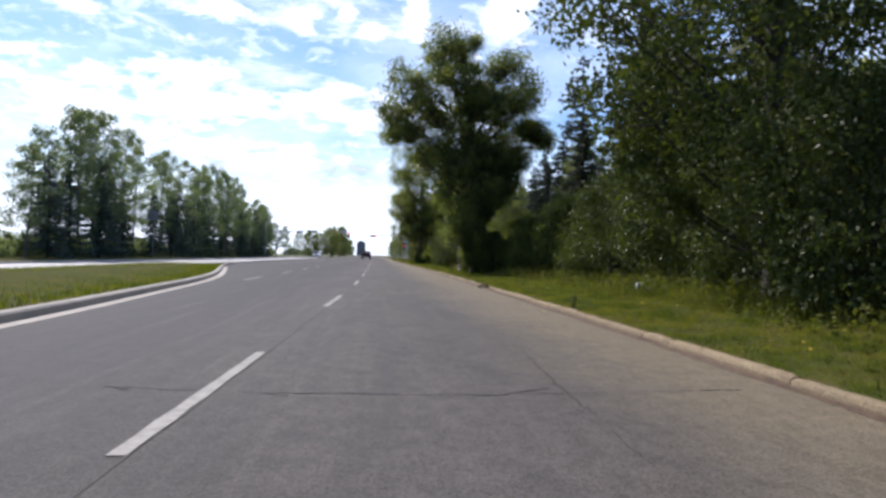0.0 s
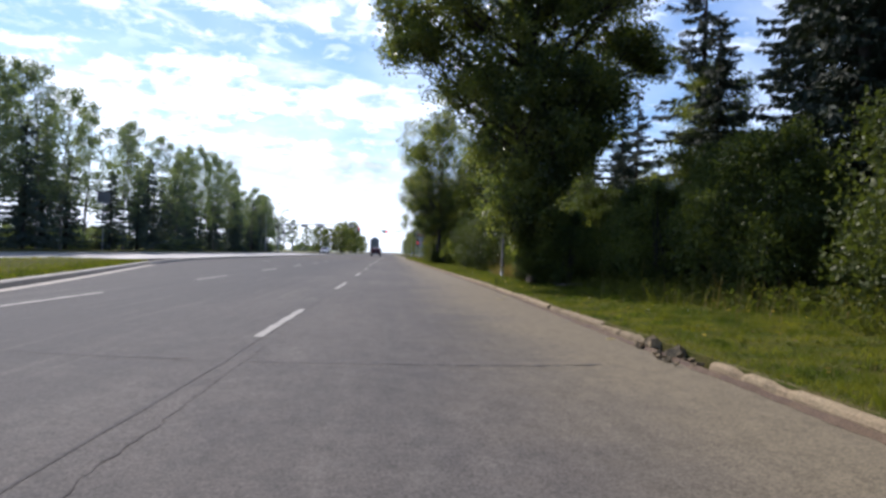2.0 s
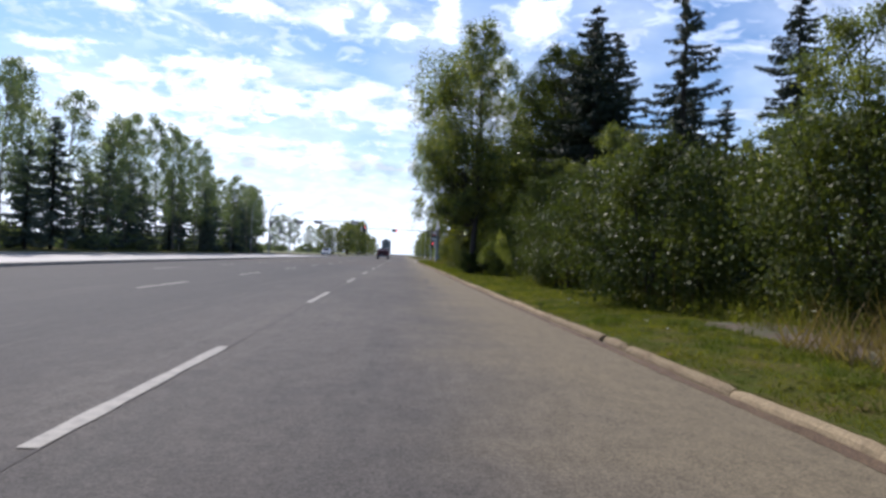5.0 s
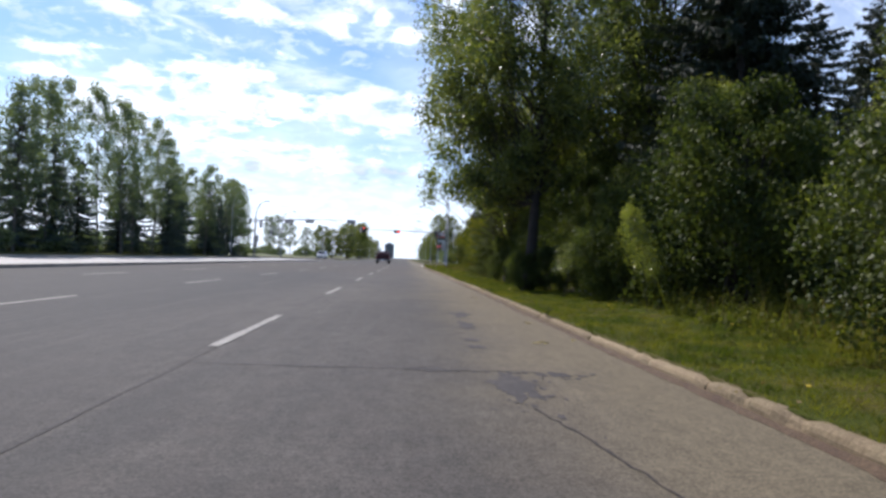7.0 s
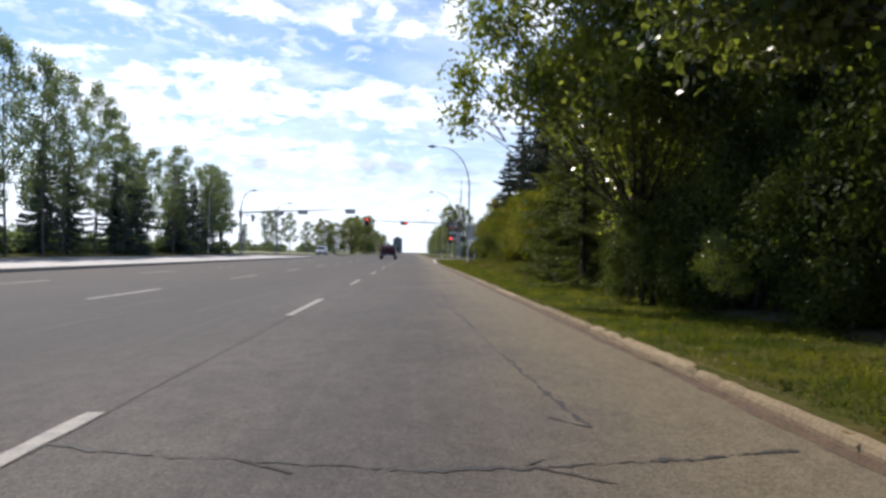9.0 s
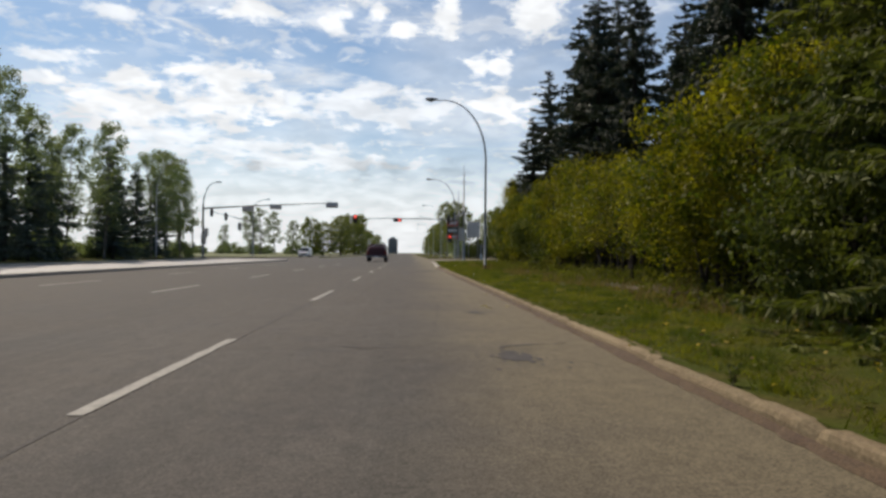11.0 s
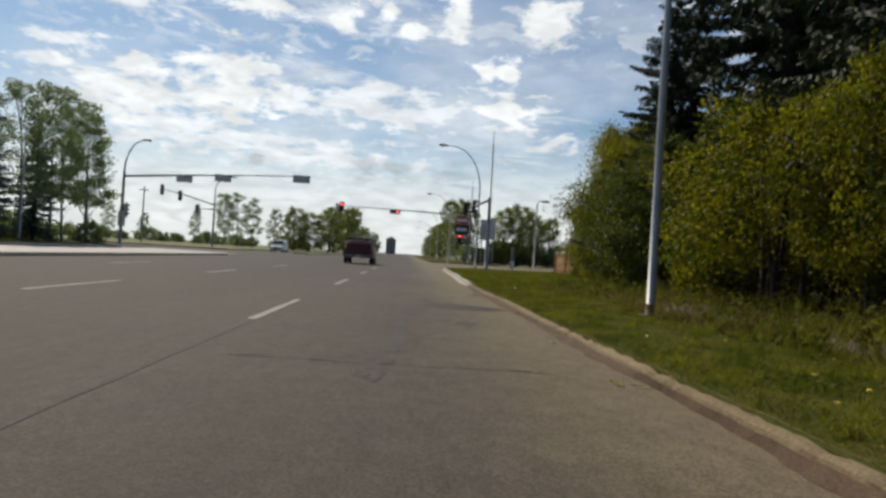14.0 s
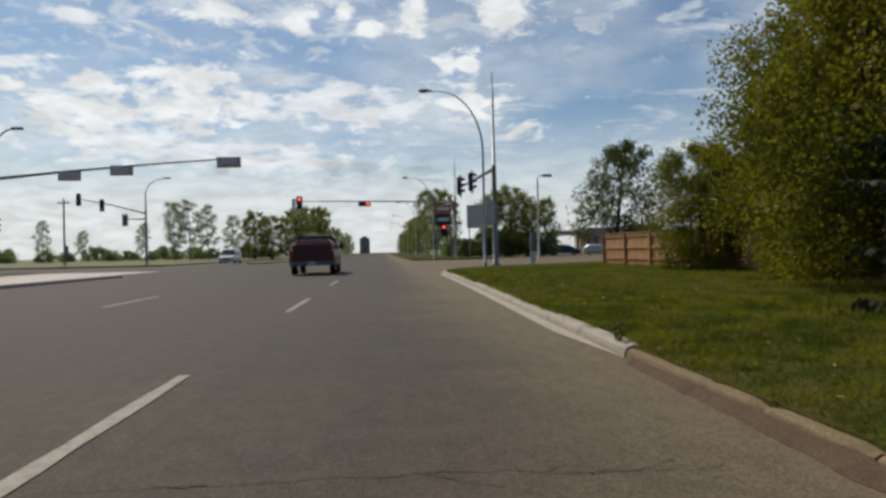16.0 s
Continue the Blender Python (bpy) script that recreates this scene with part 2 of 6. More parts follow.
def asphalt_material():
    """Worn grey asphalt: aggregate, long wheel-track bands, blotches, and sandy dust that gathers along the kerb. Lens
    falloff to the left and a warm cast further on are painted into the colour.
    """
    m = bpy.data.materials.new("asphalt")
    m.use_nodes = True
    nt = m.node_tree
    p = nt.nodes["Principled BSDF"]
    geo = nt.nodes.new("ShaderNodeNewGeometry")
    sep = nt.nodes.new("ShaderNodeSeparateXYZ")
    nt.links.new(geo.outputs["Position"], sep.inputs[0])

    def noise_tex(scale, detail, stretch=(1, 1, 1), rg=0.6):
        mp = nt.nodes.new("ShaderNodeMapping")
        mp.inputs["Scale"].default_value = stretch
        nt.links.new(geo.outputs["Position"], mp.inputs[0])
        n = nt.nodes.new("ShaderNodeTexNoise")
        n.inputs["Scale"].default_value, n.inputs["Detail"].default_value, n.inputs["Roughness"].default_value = scale, detail, rg
        nt.links.new(mp.outputs[0], n.inputs["Vector"])
        return n.outputs[0]

    def rng(v, a, b, c, d):
        n = nt.nodes.new("ShaderNodeMapRange")
        n.interpolation_type = "SMOOTHSTEP"
        nt.links.new(v, n.inputs[0])
        for i, x in enumerate((a, b, c, d)):
            n.inputs[i + 1].default_value = x
        return n.outputs[0]

    def mth(op, a, b):
        n = nt.nodes.new("ShaderNodeMath")
        n.operation = op
        for i, v in enumerate((a, b)):
            if isinstance(v, float):
                n.inputs[i].default_value = v
            else:
                nt.links.new(v, n.inputs[i])
        return n.outputs[0]

    def mix(fac, a, b):
        n = nt.nodes.new("ShaderNodeMix")
        n.data_type = "RGBA"
        nt.links.new(fac, n.inputs[0])
        for i, v in ((6, a), (7, b)):
            if isinstance(v, tuple):
                n.inputs[i].default_value = (*v, 1)
            else:
                nt.links.new(v, n.inputs[i])
        return n.outputs[2]

    col = mix(rng(noise_tex(0.35, 5, (1, 0.35, 1)), 0.35, 0.65, 0.0, 1.0), (0.087, 0.076, 0.066), (0.063, 0.056, 0.050))
    col = mix(rng(noise_tex(1.1, 4, (1.6, 0.06, 1)), 0.46, 0.72, 0.0, 0.55), col, (0.047, 0.045, 0.042))
    col = mix(rng(noise_tex(5.0, 5), 0.4, 0.7, 0.0, 0.5), col, (0.057, 0.053, 0.048))
    col = mix(rng(noise_tex(0.9, 6, (1, 0.5, 1), 0.7), 0.52, 0.75, 0.0, 0.6), col, (0.112, 0.100, 0.086))
    # darker towards the left lanes: the lens's dark corner painted into the colour
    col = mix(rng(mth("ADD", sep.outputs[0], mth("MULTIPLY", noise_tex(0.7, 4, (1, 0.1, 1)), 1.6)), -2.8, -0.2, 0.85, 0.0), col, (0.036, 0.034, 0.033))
    col = mix(rng(noise_tex(2.6, 5, (2.2, 0.05, 1), 0.7), 0.50, 0.74, 0.0, 0.5), col, (0.103, 0.093, 0.080))
    # browner from about y 88 on: the light's warmer cast put into the colour
    col = mix(rng(mth("ADD", sep.outputs[1], mth("MULTIPLY", noise_tex(0.3, 3), 24.0)), 88.0, 112.0, 0.0, 0.55), col, (0.068, 0.052, 0.037))
    col = mix(rng(noise_tex(1.7, 4, (1, 0.6, 1), 0.65), 0.50, 0.68, 0.0, 0.5), col, (0.050, 0.045, 0.043))
    # newer, darker surfacing beyond a sawn joint
    col = mix(rng(mth("ADD", sep.outputs[1], mth("MULTIPLY", noise_tex(6.0, 3), 0.06)), 126.0, 126.06, 0.0, 0.35), col, (0.046, 0.044, 0.041))
    dust = mth("ADD", sep.outputs[0], mth("MULTIPLY", mth("SUBTRACT", noise_tex(0.5, 5), 0.5), 1.8))
    col = mix(rng(dust, 0.3, 2.2, 0.0, 0.85), col, (0.160, 0.130, 0.080))
    grit = noise_tex(70.0, 2)
    sc = nt.nodes.new("ShaderNodeVectorMath")
    sc.operation = "SCALE"
    nt.links.new(col, sc.inputs[0])
    nt.links.new(rng(mth("ADD", mth("MULTIPLY", grit, 0.5), mth("ADD", mth("MULTIPLY", noise_tex(26.0, 4), 0.28), mth("MULTIPLY", noise_tex(7.0, 5, (1, 0.6, 1), 0.7), 0.22))), 0.34, 0.66, 0.48, 1.52), sc.inputs[3])
    nt.links.new(sc.outputs[0], p.inputs["Base Color"])
    p.inputs["Roughness"].default_value, p.inputs["Specular IOR Level"].default_value = 0.82, 0.22
    bn = nt.nodes.new("ShaderNodeBump")
    bn.inputs["Strength"].default_value, bn.inputs["Distance"].default_value = 0.4, 0.004
    nt.links.new(grit, bn.inputs["Height"])
    nt.links.new(bn.outputs[0], p.inputs["Normal"])
    return m


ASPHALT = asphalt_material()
OVERLAY = material("overlay_asphalt", (0.040, 0.036, 0.034), 0.85, grain=0.5, grain_scale=50, stain=0.8, stain_scale=2.2, stain_color=(0.060, 0.053, 0.048), spec=0.2, bump=0.003, bump_scale=80)

def worn_thin(mat, x0, x1, color):
    """Let a thin overlay wear away to another surface from x1 back to x0."""
    nt = mat.node_tree
    geo, sep, tex, add, ramp, mix = (nt.nodes.new("ShaderNode" + k) for k in ("NewGeometry", "SeparateXYZ", "TexNoise", "Math", "MapRange", "Mix"))
    nt.links.new(geo.outputs["Position"], sep.inputs[0])
    tex.inputs["Scale"].default_value = 5.0
    nt.links.new(geo.outputs["Position"], tex.inputs["Vector"])
    add.operation = "MULTIPLY_ADD"
    nt.links.new(tex.outputs[0], add.inputs[0])
    add.inputs[1].default_value = 0.7
    nt.links.new(sep.outputs[0], add.inputs[2])
    nt.links.new(add.outputs[0], ramp.inputs[0])
    ramp.inputs[1].default_value, ramp.inputs[2].default_value = x0 + 0.35, x1 + 0.35
    mix.data_type = "RGBA"
    mix.inputs[6].default_value = (*color, 1)
    link = nt.nodes["Principled BSDF"].inputs["Base Color"].links[0]
    nt.links.new(ramp.outputs[0], mix.inputs[0])
    nt.links.new(link.from_socket, mix.inputs[7])
    nt.links.new(mix.outputs[2], nt.nodes["Principled BSDF"].inputs["Base Color"])


worn_thin(OVERLAY, 0.5, 1.9, (0.078, 0.069, 0.055))
PATCH = material("patch_asphalt", (0.048, 0.042, 0.040), 0.85, grain=0.45, grain_scale=45, stain=0.9, stain_scale=5, stain_color=(0.070, 0.061, 0.056), spec=0.35, bump=0.004, bump_scale=80)
FINE_CRACK = material("fine_crack", (0.048, 0.042, 0.038), 0.85, grain=0.4, grain_scale=20, spec=0.2)
JOINT = material("joint_seal", (0.064, 0.059, 0.055), 0.85, grain=0.4, grain_scale=25, stain=0.9, stain_scale=1.3, stain_color=(0.080, 0.073, 0.067), spec=0.2)
TAR = material("crack_tar", (0.024, 0.021, 0.021), 0.8, grain=0.4, grain_scale=20)
PAINT = material("road_paint", (0.26, 0.243, 0.205), 0.7, stain=0.75, stain_scale=9, stain_color=(0.14, 0.13, 0.118), grain=0.12, grain_scale=60)
CONCRETE = material("concrete", (0.235, 0.182, 0.108), 0.9, stain=0.8, stain_scale=3.5, stain_color=(0.20, 0.145, 0.088), grain=0.3, grain_scale=45, bump=0.010, bump_scale=40, vary=0.16, spec=0.2)
NEW_CONCRETE = material("new_concrete", (0.38, 0.345, 0.29), 0.85, stain=0.4, stain_scale=2, grain=0.12, grain_scale=50, bump=0.004, vary=0.08)
PALE_CONCRETE = material("pale_concrete", (0.36, 0.345, 0.325), 0.65, stain=0.6, stain_scale=1.0, stain_color=(0.25, 0.235, 0.22), grain=0.15, spec=0.4)
SOIL = material("soil", (0.090, 0.062, 0.042), 0.95, stain=0.8, stain_scale=2.2, stain_color=(0.055, 0.060, 0.022), grain=0.4, grain_scale=40, bump=0.03, bump_scale=18)
TURF = material("turf", (0.058, 0.068, 0.014), 0.95, stain=0.9, stain_scale=1.6, stain_color=(0.092, 0.074, 0.026), grain=0.35, grain_scale=28, bump=0.02, bump_scale=40, spec=0.03)
FIELD = material("field", (0.16, 0.16, 0.06), 0.95, stain=0.8, stain_scale=0.04, stain_color=(0.10, 0.13, 0.04), grain=0.3, grain_scale=0.7)
BLADE = leaf_material("grass_blade", (0.064, 0.086, 0.014), (0.184, 0.172, 0.026), 0.7, 0.45, 0.08, 1.7, 0.25)
WEED = leaf_material("weed_leaf", (0.070, 0.084, 0.016), (0.165, 0.155, 0.034), 0.7, 0.38, 0.1)
DRY = leaf_material("dry_grass", (0.24, 0.175, 0.085), (0.13, 0.09, 0.04), 0.7, 0.3, 0.1)
BARK = material("bark", (0.050, 0.040, 0.032), 0.95, stain=0.6, stain_scale=6, grain=0.4, grain_scale=25, bump=0.03, bump_scale=12)
PALE_BARK = material("pale_bark", (0.20, 0.18, 0.15), 0.9, stain=0.8, stain_scale=5, stain_color=(0.07, 0.06, 0.05), grain=0.3, grain_scale=30)
POPLAR = leaf_material("poplar_leaf", (0.058, 0.076, 0.030), (0.225, 0.232, 0.060), 0.36, 0.50, 0.45, 1.2, 0.25)
THICKET = leaf_material("thicket_leaf", (0.046, 0.062, 0.021), (0.118, 0.134, 0.032), 0.58, 0.28, 0.12, 1.3, 0.25)
DOGWOOD = leaf_material("dogwood_leaf", (0.048, 0.064, 0.020), (0.120, 0.132, 0.034), 0.5, 0.26, 0.18)
WILLOW = leaf_material("willow_leaf", (0.060, 0.080, 0.010), (0.265, 0.228, 0.020), 0.58, 0.38, 0.10, 1.5, 0.3)
OLIVE = leaf_material("old_willow_leaf", (0.078, 0.096, 0.016), (0.260, 0.225, 0.030), 0.58, 0.42, 0.12)
NEEDLE = leaf_material("spruce_needle", (0.030, 0.042, 0.028), (0.066, 0.080, 0.054), 0.65, 0.08, 0.2)
# spruce needles again, lighter and bluer: haze painted into the colour
HAZED_NEEDLE = leaf_material("hazed_spruce_needle", (0.068, 0.092, 0.078), (0.130, 0.160, 0.135), 0.65, 0.15, 0.2)
OLIVE_NEEDLE = leaf_material("young_spruce_needle", (0.078, 0.096, 0.024), (0.170, 0.178, 0.044), 0.6, 0.28, 0.15)
GLOSSY = leaf_material("glossy_poplar_leaf", (0.080, 0.102, 0.028), (0.280, 0.285, 0.064), 0.22, 0.52, 0.75, 1.2, 0.2)
# aspen leaf, also on the undergrowth, lightened and greyed to paint in haze
ASPEN = leaf_material("aspen_leaf", (0.135, 0.168, 0.110), (0.225, 0.250, 0.160), 0.55, 0.42, 0.15)
STEEL = material("galvanised_steel", (0.40, 0.41, 0.42), 0.5, 0.55, stain=0.4, stain_scale=3, grain=0.1)
DULL_STEEL = material("weathered_steel", (0.26, 0.27, 0.28), 0.55, 0.5, stain=0.5, stain_scale=2, grain=0.12)
AGED_STEEL = material("aged_pole_steel", (0.085, 0.088, 0.092), 0.75, 0.2, stain=0.6, stain_scale=3, stain_color=(0.17, 0.165, 0.155), grain=0.2)
BLACK = material("black_paint", (0.02, 0.02, 0.022), 0.5, grain=0.2)
GREY_PLATE = material("grey_backplate", (0.62, 0.59, 0.57), 0.6, stain=0.3, stain_scale=4)
RED_LENS = material("red_lens", (0.4, 0.02, 0.01), 0.3, emit=(1.0, 0.08, 0.05), strength=4.0)
GREEN_LENS = material("green_lens", (0.02, 0.3, 0.2), 0.3, emit=(0.1, 0.75, 0.65), strength=3.0)
DARK_LENS = material("unlit_lens", (0.05, 0.03, 0.03), 0.2)
WHITE = material("white_paint", (0.78, 0.78, 0.76), 0.5, stain=0.2, stain_scale=6, grain=0.05)
RED_PAINT = material("red_sign_paint", (0.55, 0.10, 0.09), 0.5, stain=0.2)
MAROON = material("maroon_car_paint", (0.085, 0.020, 0.028), 0.28, 0.2, grain=0.06, stain=0.2, stain_scale=1.5)
SILVER = material("silver_car_paint", (0.62, 0.63, 0.64), 0.28, 0.3, grain=0.04)
BLUE_PAINT = material("blue_car_paint", (0.05, 0.09, 0.16), 0.3, 0.2, grain=0.05)
TYRE = material("tyre_rubber", (0.018, 0.018, 0.018), 0.85, grain=0.3, grain_scale=40)
GLASS = material("car_glass", (0.015, 0.018, 0.020), 0.06, spec=0.9)
CHROME = material("chrome", (0.55, 0.55, 0.56), 0.2, 1.0)
TAIL = material("tail_light", (0.22, 0.012, 0.012), 0.3, emit=(1, 0.04, 0.03), strength=0.01)
CEDAR = material("cedar_board", (0.46, 0.25, 0.105), 0.8, stain=0.5, stain_scale=4, stain_color=(0.24, 0.125, 0.06), grain=0.2, grain_scale=25, vary=0.15)
STUCCO = material("beige_stucco", (0.42, 0.36, 0.28), 0.9, stain=0.3, stain_scale=0.6, grain=0.08)
BROWN_WALL = material("brown_wall", (0.16, 0.09, 0.06), 0.85, stain=0.3, stain_scale=1)
TOWER_WALL = material("tower_wall", (0.22, 0.24, 0.27), 0.9, stain=0.2, stain_scale=0.1)
WOOD_POLE = material("grey_pole_wood", (0.17, 0.145, 0.12), 0.9, stain=0.5, stain_scale=4, grain=0.3, grain_scale=20)
LITTER = material("white_litter", (0.75, 0.75, 0.74), 0.6, grain=0.1)
# brown grit, with the kerb's shadow painted into its colour
GUTTER_DIRT_SHADE = material("gutter_dirt", (0.096, 0.062, 0.034), 0.95, stain=0.9, stain_scale=4, stain_color=(0.070, 0.042, 0.026), grain=0.4, grain_scale=60, bump=0.01, bump_scale=60)
SAND = material("sandy_soil", (0.19, 0.145, 0.085), 0.95, stain=0.8, stain_scale=6, stain_color=(0.11, 0.085, 0.045), grain=0.35, grain_scale=50, bump=0.02, bump_scale=30, spec=0.1)
RUST = material("rusty_steel", (0.20, 0.10, 0.055), 0.85, 0.1, stain=0.8, stain_scale=9, stain_color=(0.33, 0.27, 0.21), grain=0.3, grain_scale=40)
WITHERED = leaf_material("withered_leaf", (0.52, 0.44, 0.17), (0.36, 0.28, 0.10), 0.7, 0.25, 0.1)
YELLOWED = leaf_material("yellowed_leaf", (0.46, 0.34, 0.07), (0.30, 0.20, 0.06), 0.7, 0.25, 0.1)
YELLOW = material("dandelion_yellow", (0.72, 0.50, 0.02), 0.7)


# ---- building helpers ----
def mesh_of(name, bm, mat):
    me = bpy.data.meshes.new(name)
    bm.to_mesh(me)
    bm.free()
    me.materials.append(mat)
    return me


def part(name, bm, mat, parent, label=""):
    ob = new(name, mesh_of(name, bm, mat))
    ob.parent = parent
    return tagged(ob, label)


def structure(name, bm, mat, label, category):
    return tagged(new(name, mesh_of(name, bm, mat)), label, category, kind="structure")


def thing(name, m, label, category, group="", kind=""):
    ob = new(name)
    ob.empty_display_size = 0.2
    ob.matrix_basis = m
    return tagged(ob, label, category, group, kind)


def box(bm, x0, x1, y0, y1, z0, z1, bevel=0.0):
    r = bmesh.ops.create_cube(bm, size=1.0, matrix=Matrix.Translation(((x0 + x1) / 2, (y0 + y1) / 2, (z0 + z1) / 2)) @ Matrix.Diagonal((x1 - x0, y1 - y0, z1 - z0, 1)))
    if bevel:
        es = {e for v in r["verts"] for e in v.link_edges}
        bmesh.ops.bevel(bm, geom=list(es), offset=bevel, segments=2, affect="EDGES")
    return bm


def tube(bm, points, radii, sides=8, cap=True):
    """A tapered round bar along a line of points."""
    rings = []
    pts = [Vector(p) for p in points]
    for i, p in enumerate(pts):
        d = (pts[min(i + 1, len(pts) - 1)] - pts[max(i - 1, 0)]).normalized()
        a = d.cross(Vector((0, 0, 1)) if abs(d.z) < 0.95 else Vector((1, 0, 0))).normalized()
        b = d.cross(a)
        r = radii[i] if hasattr(radii, "__len__") else radii
        rings.append([bm.verts.new(p + a * r * math.cos(6.28319 * k / sides) + b * r * math.sin(6.28319 * k / sides)) for k in range(sides)])
    for r0, r1 in zip(rings, rings[1:]):
        for k in range(sides):
            f = bm.faces.new((r0[k], r0[(k + 1) % sides], r1[(k + 1) % sides], r1[k]))
            f.smooth = True
    if cap:
        bm.faces.new(rings[0])
        bm.faces.new(rings[-1][::-1])
    return bm


def line_at(pairs, y):
    """Piecewise line through (y, value) pairs, smoothed at the knots."""
    ys, vs = zip(*pairs)
    return float(sum(np.interp(y + d, ys, vs) for d in (-4, -2, 0, 2, 4)) / 5)


def ribbon(stations, mat_rows):
    """A sheet from stations of equal-length rows of points."""
    bm = bmesh.new()
    prev = None
    for row in stations:
        vs = [bm.verts.new(p) for p in row]
        if prev:
            for a, b, c, d in zip(prev, prev[1:], vs[1:], vs):
                bm.faces.new((a, b, c, d))
        prev = vs
    return bm


# ---- plan of the road ----
GUTTER = [(-60, 0.2), (-20, 1.6), (5, 2.5), (20, 2.65), (33, 2.8), (48, 2.66), (57, 2.56), (72, 2.52), (98, 2.43), (106, 2.32), (126, 2.28), (133, 2.5), (146, 2.72)]
MEDIAN = [(-60, -5.6), (-20, -5.2), (8, -4.85), (14, -5.3), (24, -6.0), (32, -7.4), (39, -8.8), (47, -10.4), (60, -12.0), (75, -12.25), (160, -11.9)]
LINE_X, LANE_X, DASH_Y, PERIOD, DASH = -1.22, -4.95, 3.25, 9.196, 3.36
BEND = [(-60, -2.9), (-10, -0.86), (5, -0.42), (20, 0.01), (35, 0.1), (50, 0.08), (65, 0.01), (80, 0), (400, 0)]


def gutter(y):
    return line_at(GUTTER, y)


def median_edge(y):
    return line_at(MEDIAN, y)


def bend(y):
    return float(np.interp(y, *zip(*BEND)))


def fast_mesh(name, verts, faces, mat):
    """A mesh from arrays: verts (n, 3), faces (m, k), all faces with k corners."""
    me = bpy.data.meshes.new(name)
    n, (m, k) = len(verts), faces.shape
    me.vertices.add(n)
    me.vertices.foreach_set("co", np.ascontiguousarray(verts, dtype=np.float32).ravel())
    me.loops.add(m * k)
    me.loops.foreach_set("vertex_index", np.ascontiguousarray(faces, dtype=np.int32).ravel())
    me.polygons.add(m)
    me.polygons.foreach_set("loop_start", np.arange(0, m * k, k, dtype=np.int32))
    me.update(calc_edges=True)
    me.materials.append(mat)
    return me


def stations(a, b, step):
    n = max(2, int(round((b - a) / step)) + 1)
    return [a + (b - a) * i / (n - 1) for i in range(n)]


# ---- ground, carriageways, medians, verges ----
bm = bmesh.new()
bmesh.ops.create_grid(bm, x_segments=24, y_segments=24, size=3000, matrix=Matrix.Translation((0, 900, -0.08)))
structure("ground", bm, FIELD, "flat grassy plain reaching the horizon", "ground")

OPP_L, OPP_R = -21.6, -14.2         # carriageway of the oncoming traffic
rows = []
for y in stations(-80, 150, 2.5) + [155, 161.5, 168]:
    g = gutter(y) + 0.06 if y < 146 else 3.3
    rows.append([(OPP_R, y, 0), (-10, y, 0), (-5, y, 0), (0, y, 0), (g, y, 0)])
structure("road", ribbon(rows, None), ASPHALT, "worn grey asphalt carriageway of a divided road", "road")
# the pale surface also carries the sun's grazing glare in its colour
structure("road_oncoming", ribbon([[(OPP_L, y, 0), (OPP_R, y, 0)] for y in stations(-80, 168, 8)], None), PALE_CONCRETE, "pale concrete carriageway of the oncoming traffic, grazing glare in its colour", "road")
structure("road_beyond", ribbon([[(OPP_L, y, 0), (-10, y, 0), (3.3, y, 0)] for y in stations(168, 1500, 45)], None), ASPHALT, "asphalt road running on beyond the crossing", "road")
bm = bmesh.new()
bm.faces.new([bm.verts.new(p) for p in ((3.3, 152, 0), (150, 152, 0), (150, 262, 0), (3.3, 262, 0))])
structure("cross_street_east", bm, ASPHALT, "asphalt side street and forecourt beyond the corner", "road")
bm = bmesh.new()
bm.faces.new([bm.verts.new(p) for p in ((-150, 170, 0), (OPP_L, 170, 0), (OPP_L, 192, 0), (-150, 192, 0))])
structure("cross_street_west", bm, ASPHALT, "asphalt side street on the far side", "road")


def corner(y, y0=149.0, r=11.0, run=9.0):
    """How far the kerb has swung round the corner at y."""
    f = min(max((y - y0) / r, 0.0), 0.999)
    return run * (1 - math.sqrt(1 - f * f))


def verge_left(y):
    return gutter(min(y, 149)) + 0.085 + corner(y)


rows = []
for y in stations(-80, 149, 1.5) + stations(149.5, 159.9, 0.65):
    x0 = verge_left(y)
    row = [(x0, y, -0.06)]
    for k, d in enumerate((0, 0.5, 1.1, 1.8, 2.6, 3.6, 5.0, 8.0, 14.0, 30.0, 60.0)):
        bump = noise.noise((x0 + d, y * 0.4, 2.0)) * (0.03 if k else 0.0) + noise.noise((x0 + d * 2, y * 1.3, 5.0)) * (0.015 if k else 0.0)
        row.append((x0 + d, y, 0.088 + min(d, 8) * 0.02 + bump))
    rows.append(row)
structure("verge_east", ribbon(rows, None), TURF, "mown grass verge beside the kerb", "grass verge")

bm = ribbon([[(x, 160.4, 0.06), (x, 161.9, 0.06)] for x in stations(11.5, 60, 6)], None)
structure("sidewalk", bm, PALE_CONCRETE, "narrow pale concrete sidewalk at the corner", "sidewalk")

# median: grassed wedge that tapers into a narrow concrete strip
rows_t, rows_k, rows_g = [], [], []
for y in stations(-80, 155, 2.0):
    e = median_edge(y)
    far = OPP_R + 0.0
    rows_k.append([(e, y, -0.02), (e - 0.02, y, 0.10), (e - 0.05, y, 0.13), (e - 0.17, y, 0.135), (e - 0.18, y, 0.10)])
    rows_g.append([(e + 0.24, y, 0.005), (e + 0.0, y, 0.006)])
    if y <= 47:
        rows_t.append([(e - 0.17, y, 0.125), (e - 1.2, y, 0.17), ((e + far) / 2, y, 0.21), (far + 0.5, y, 0.15), (far, y, 0.12), (far, y, -0.02)])
structure("median_kerb", ribbon(rows_k, None), NEW_CONCRETE, "low concrete kerb along the median", "kerb")
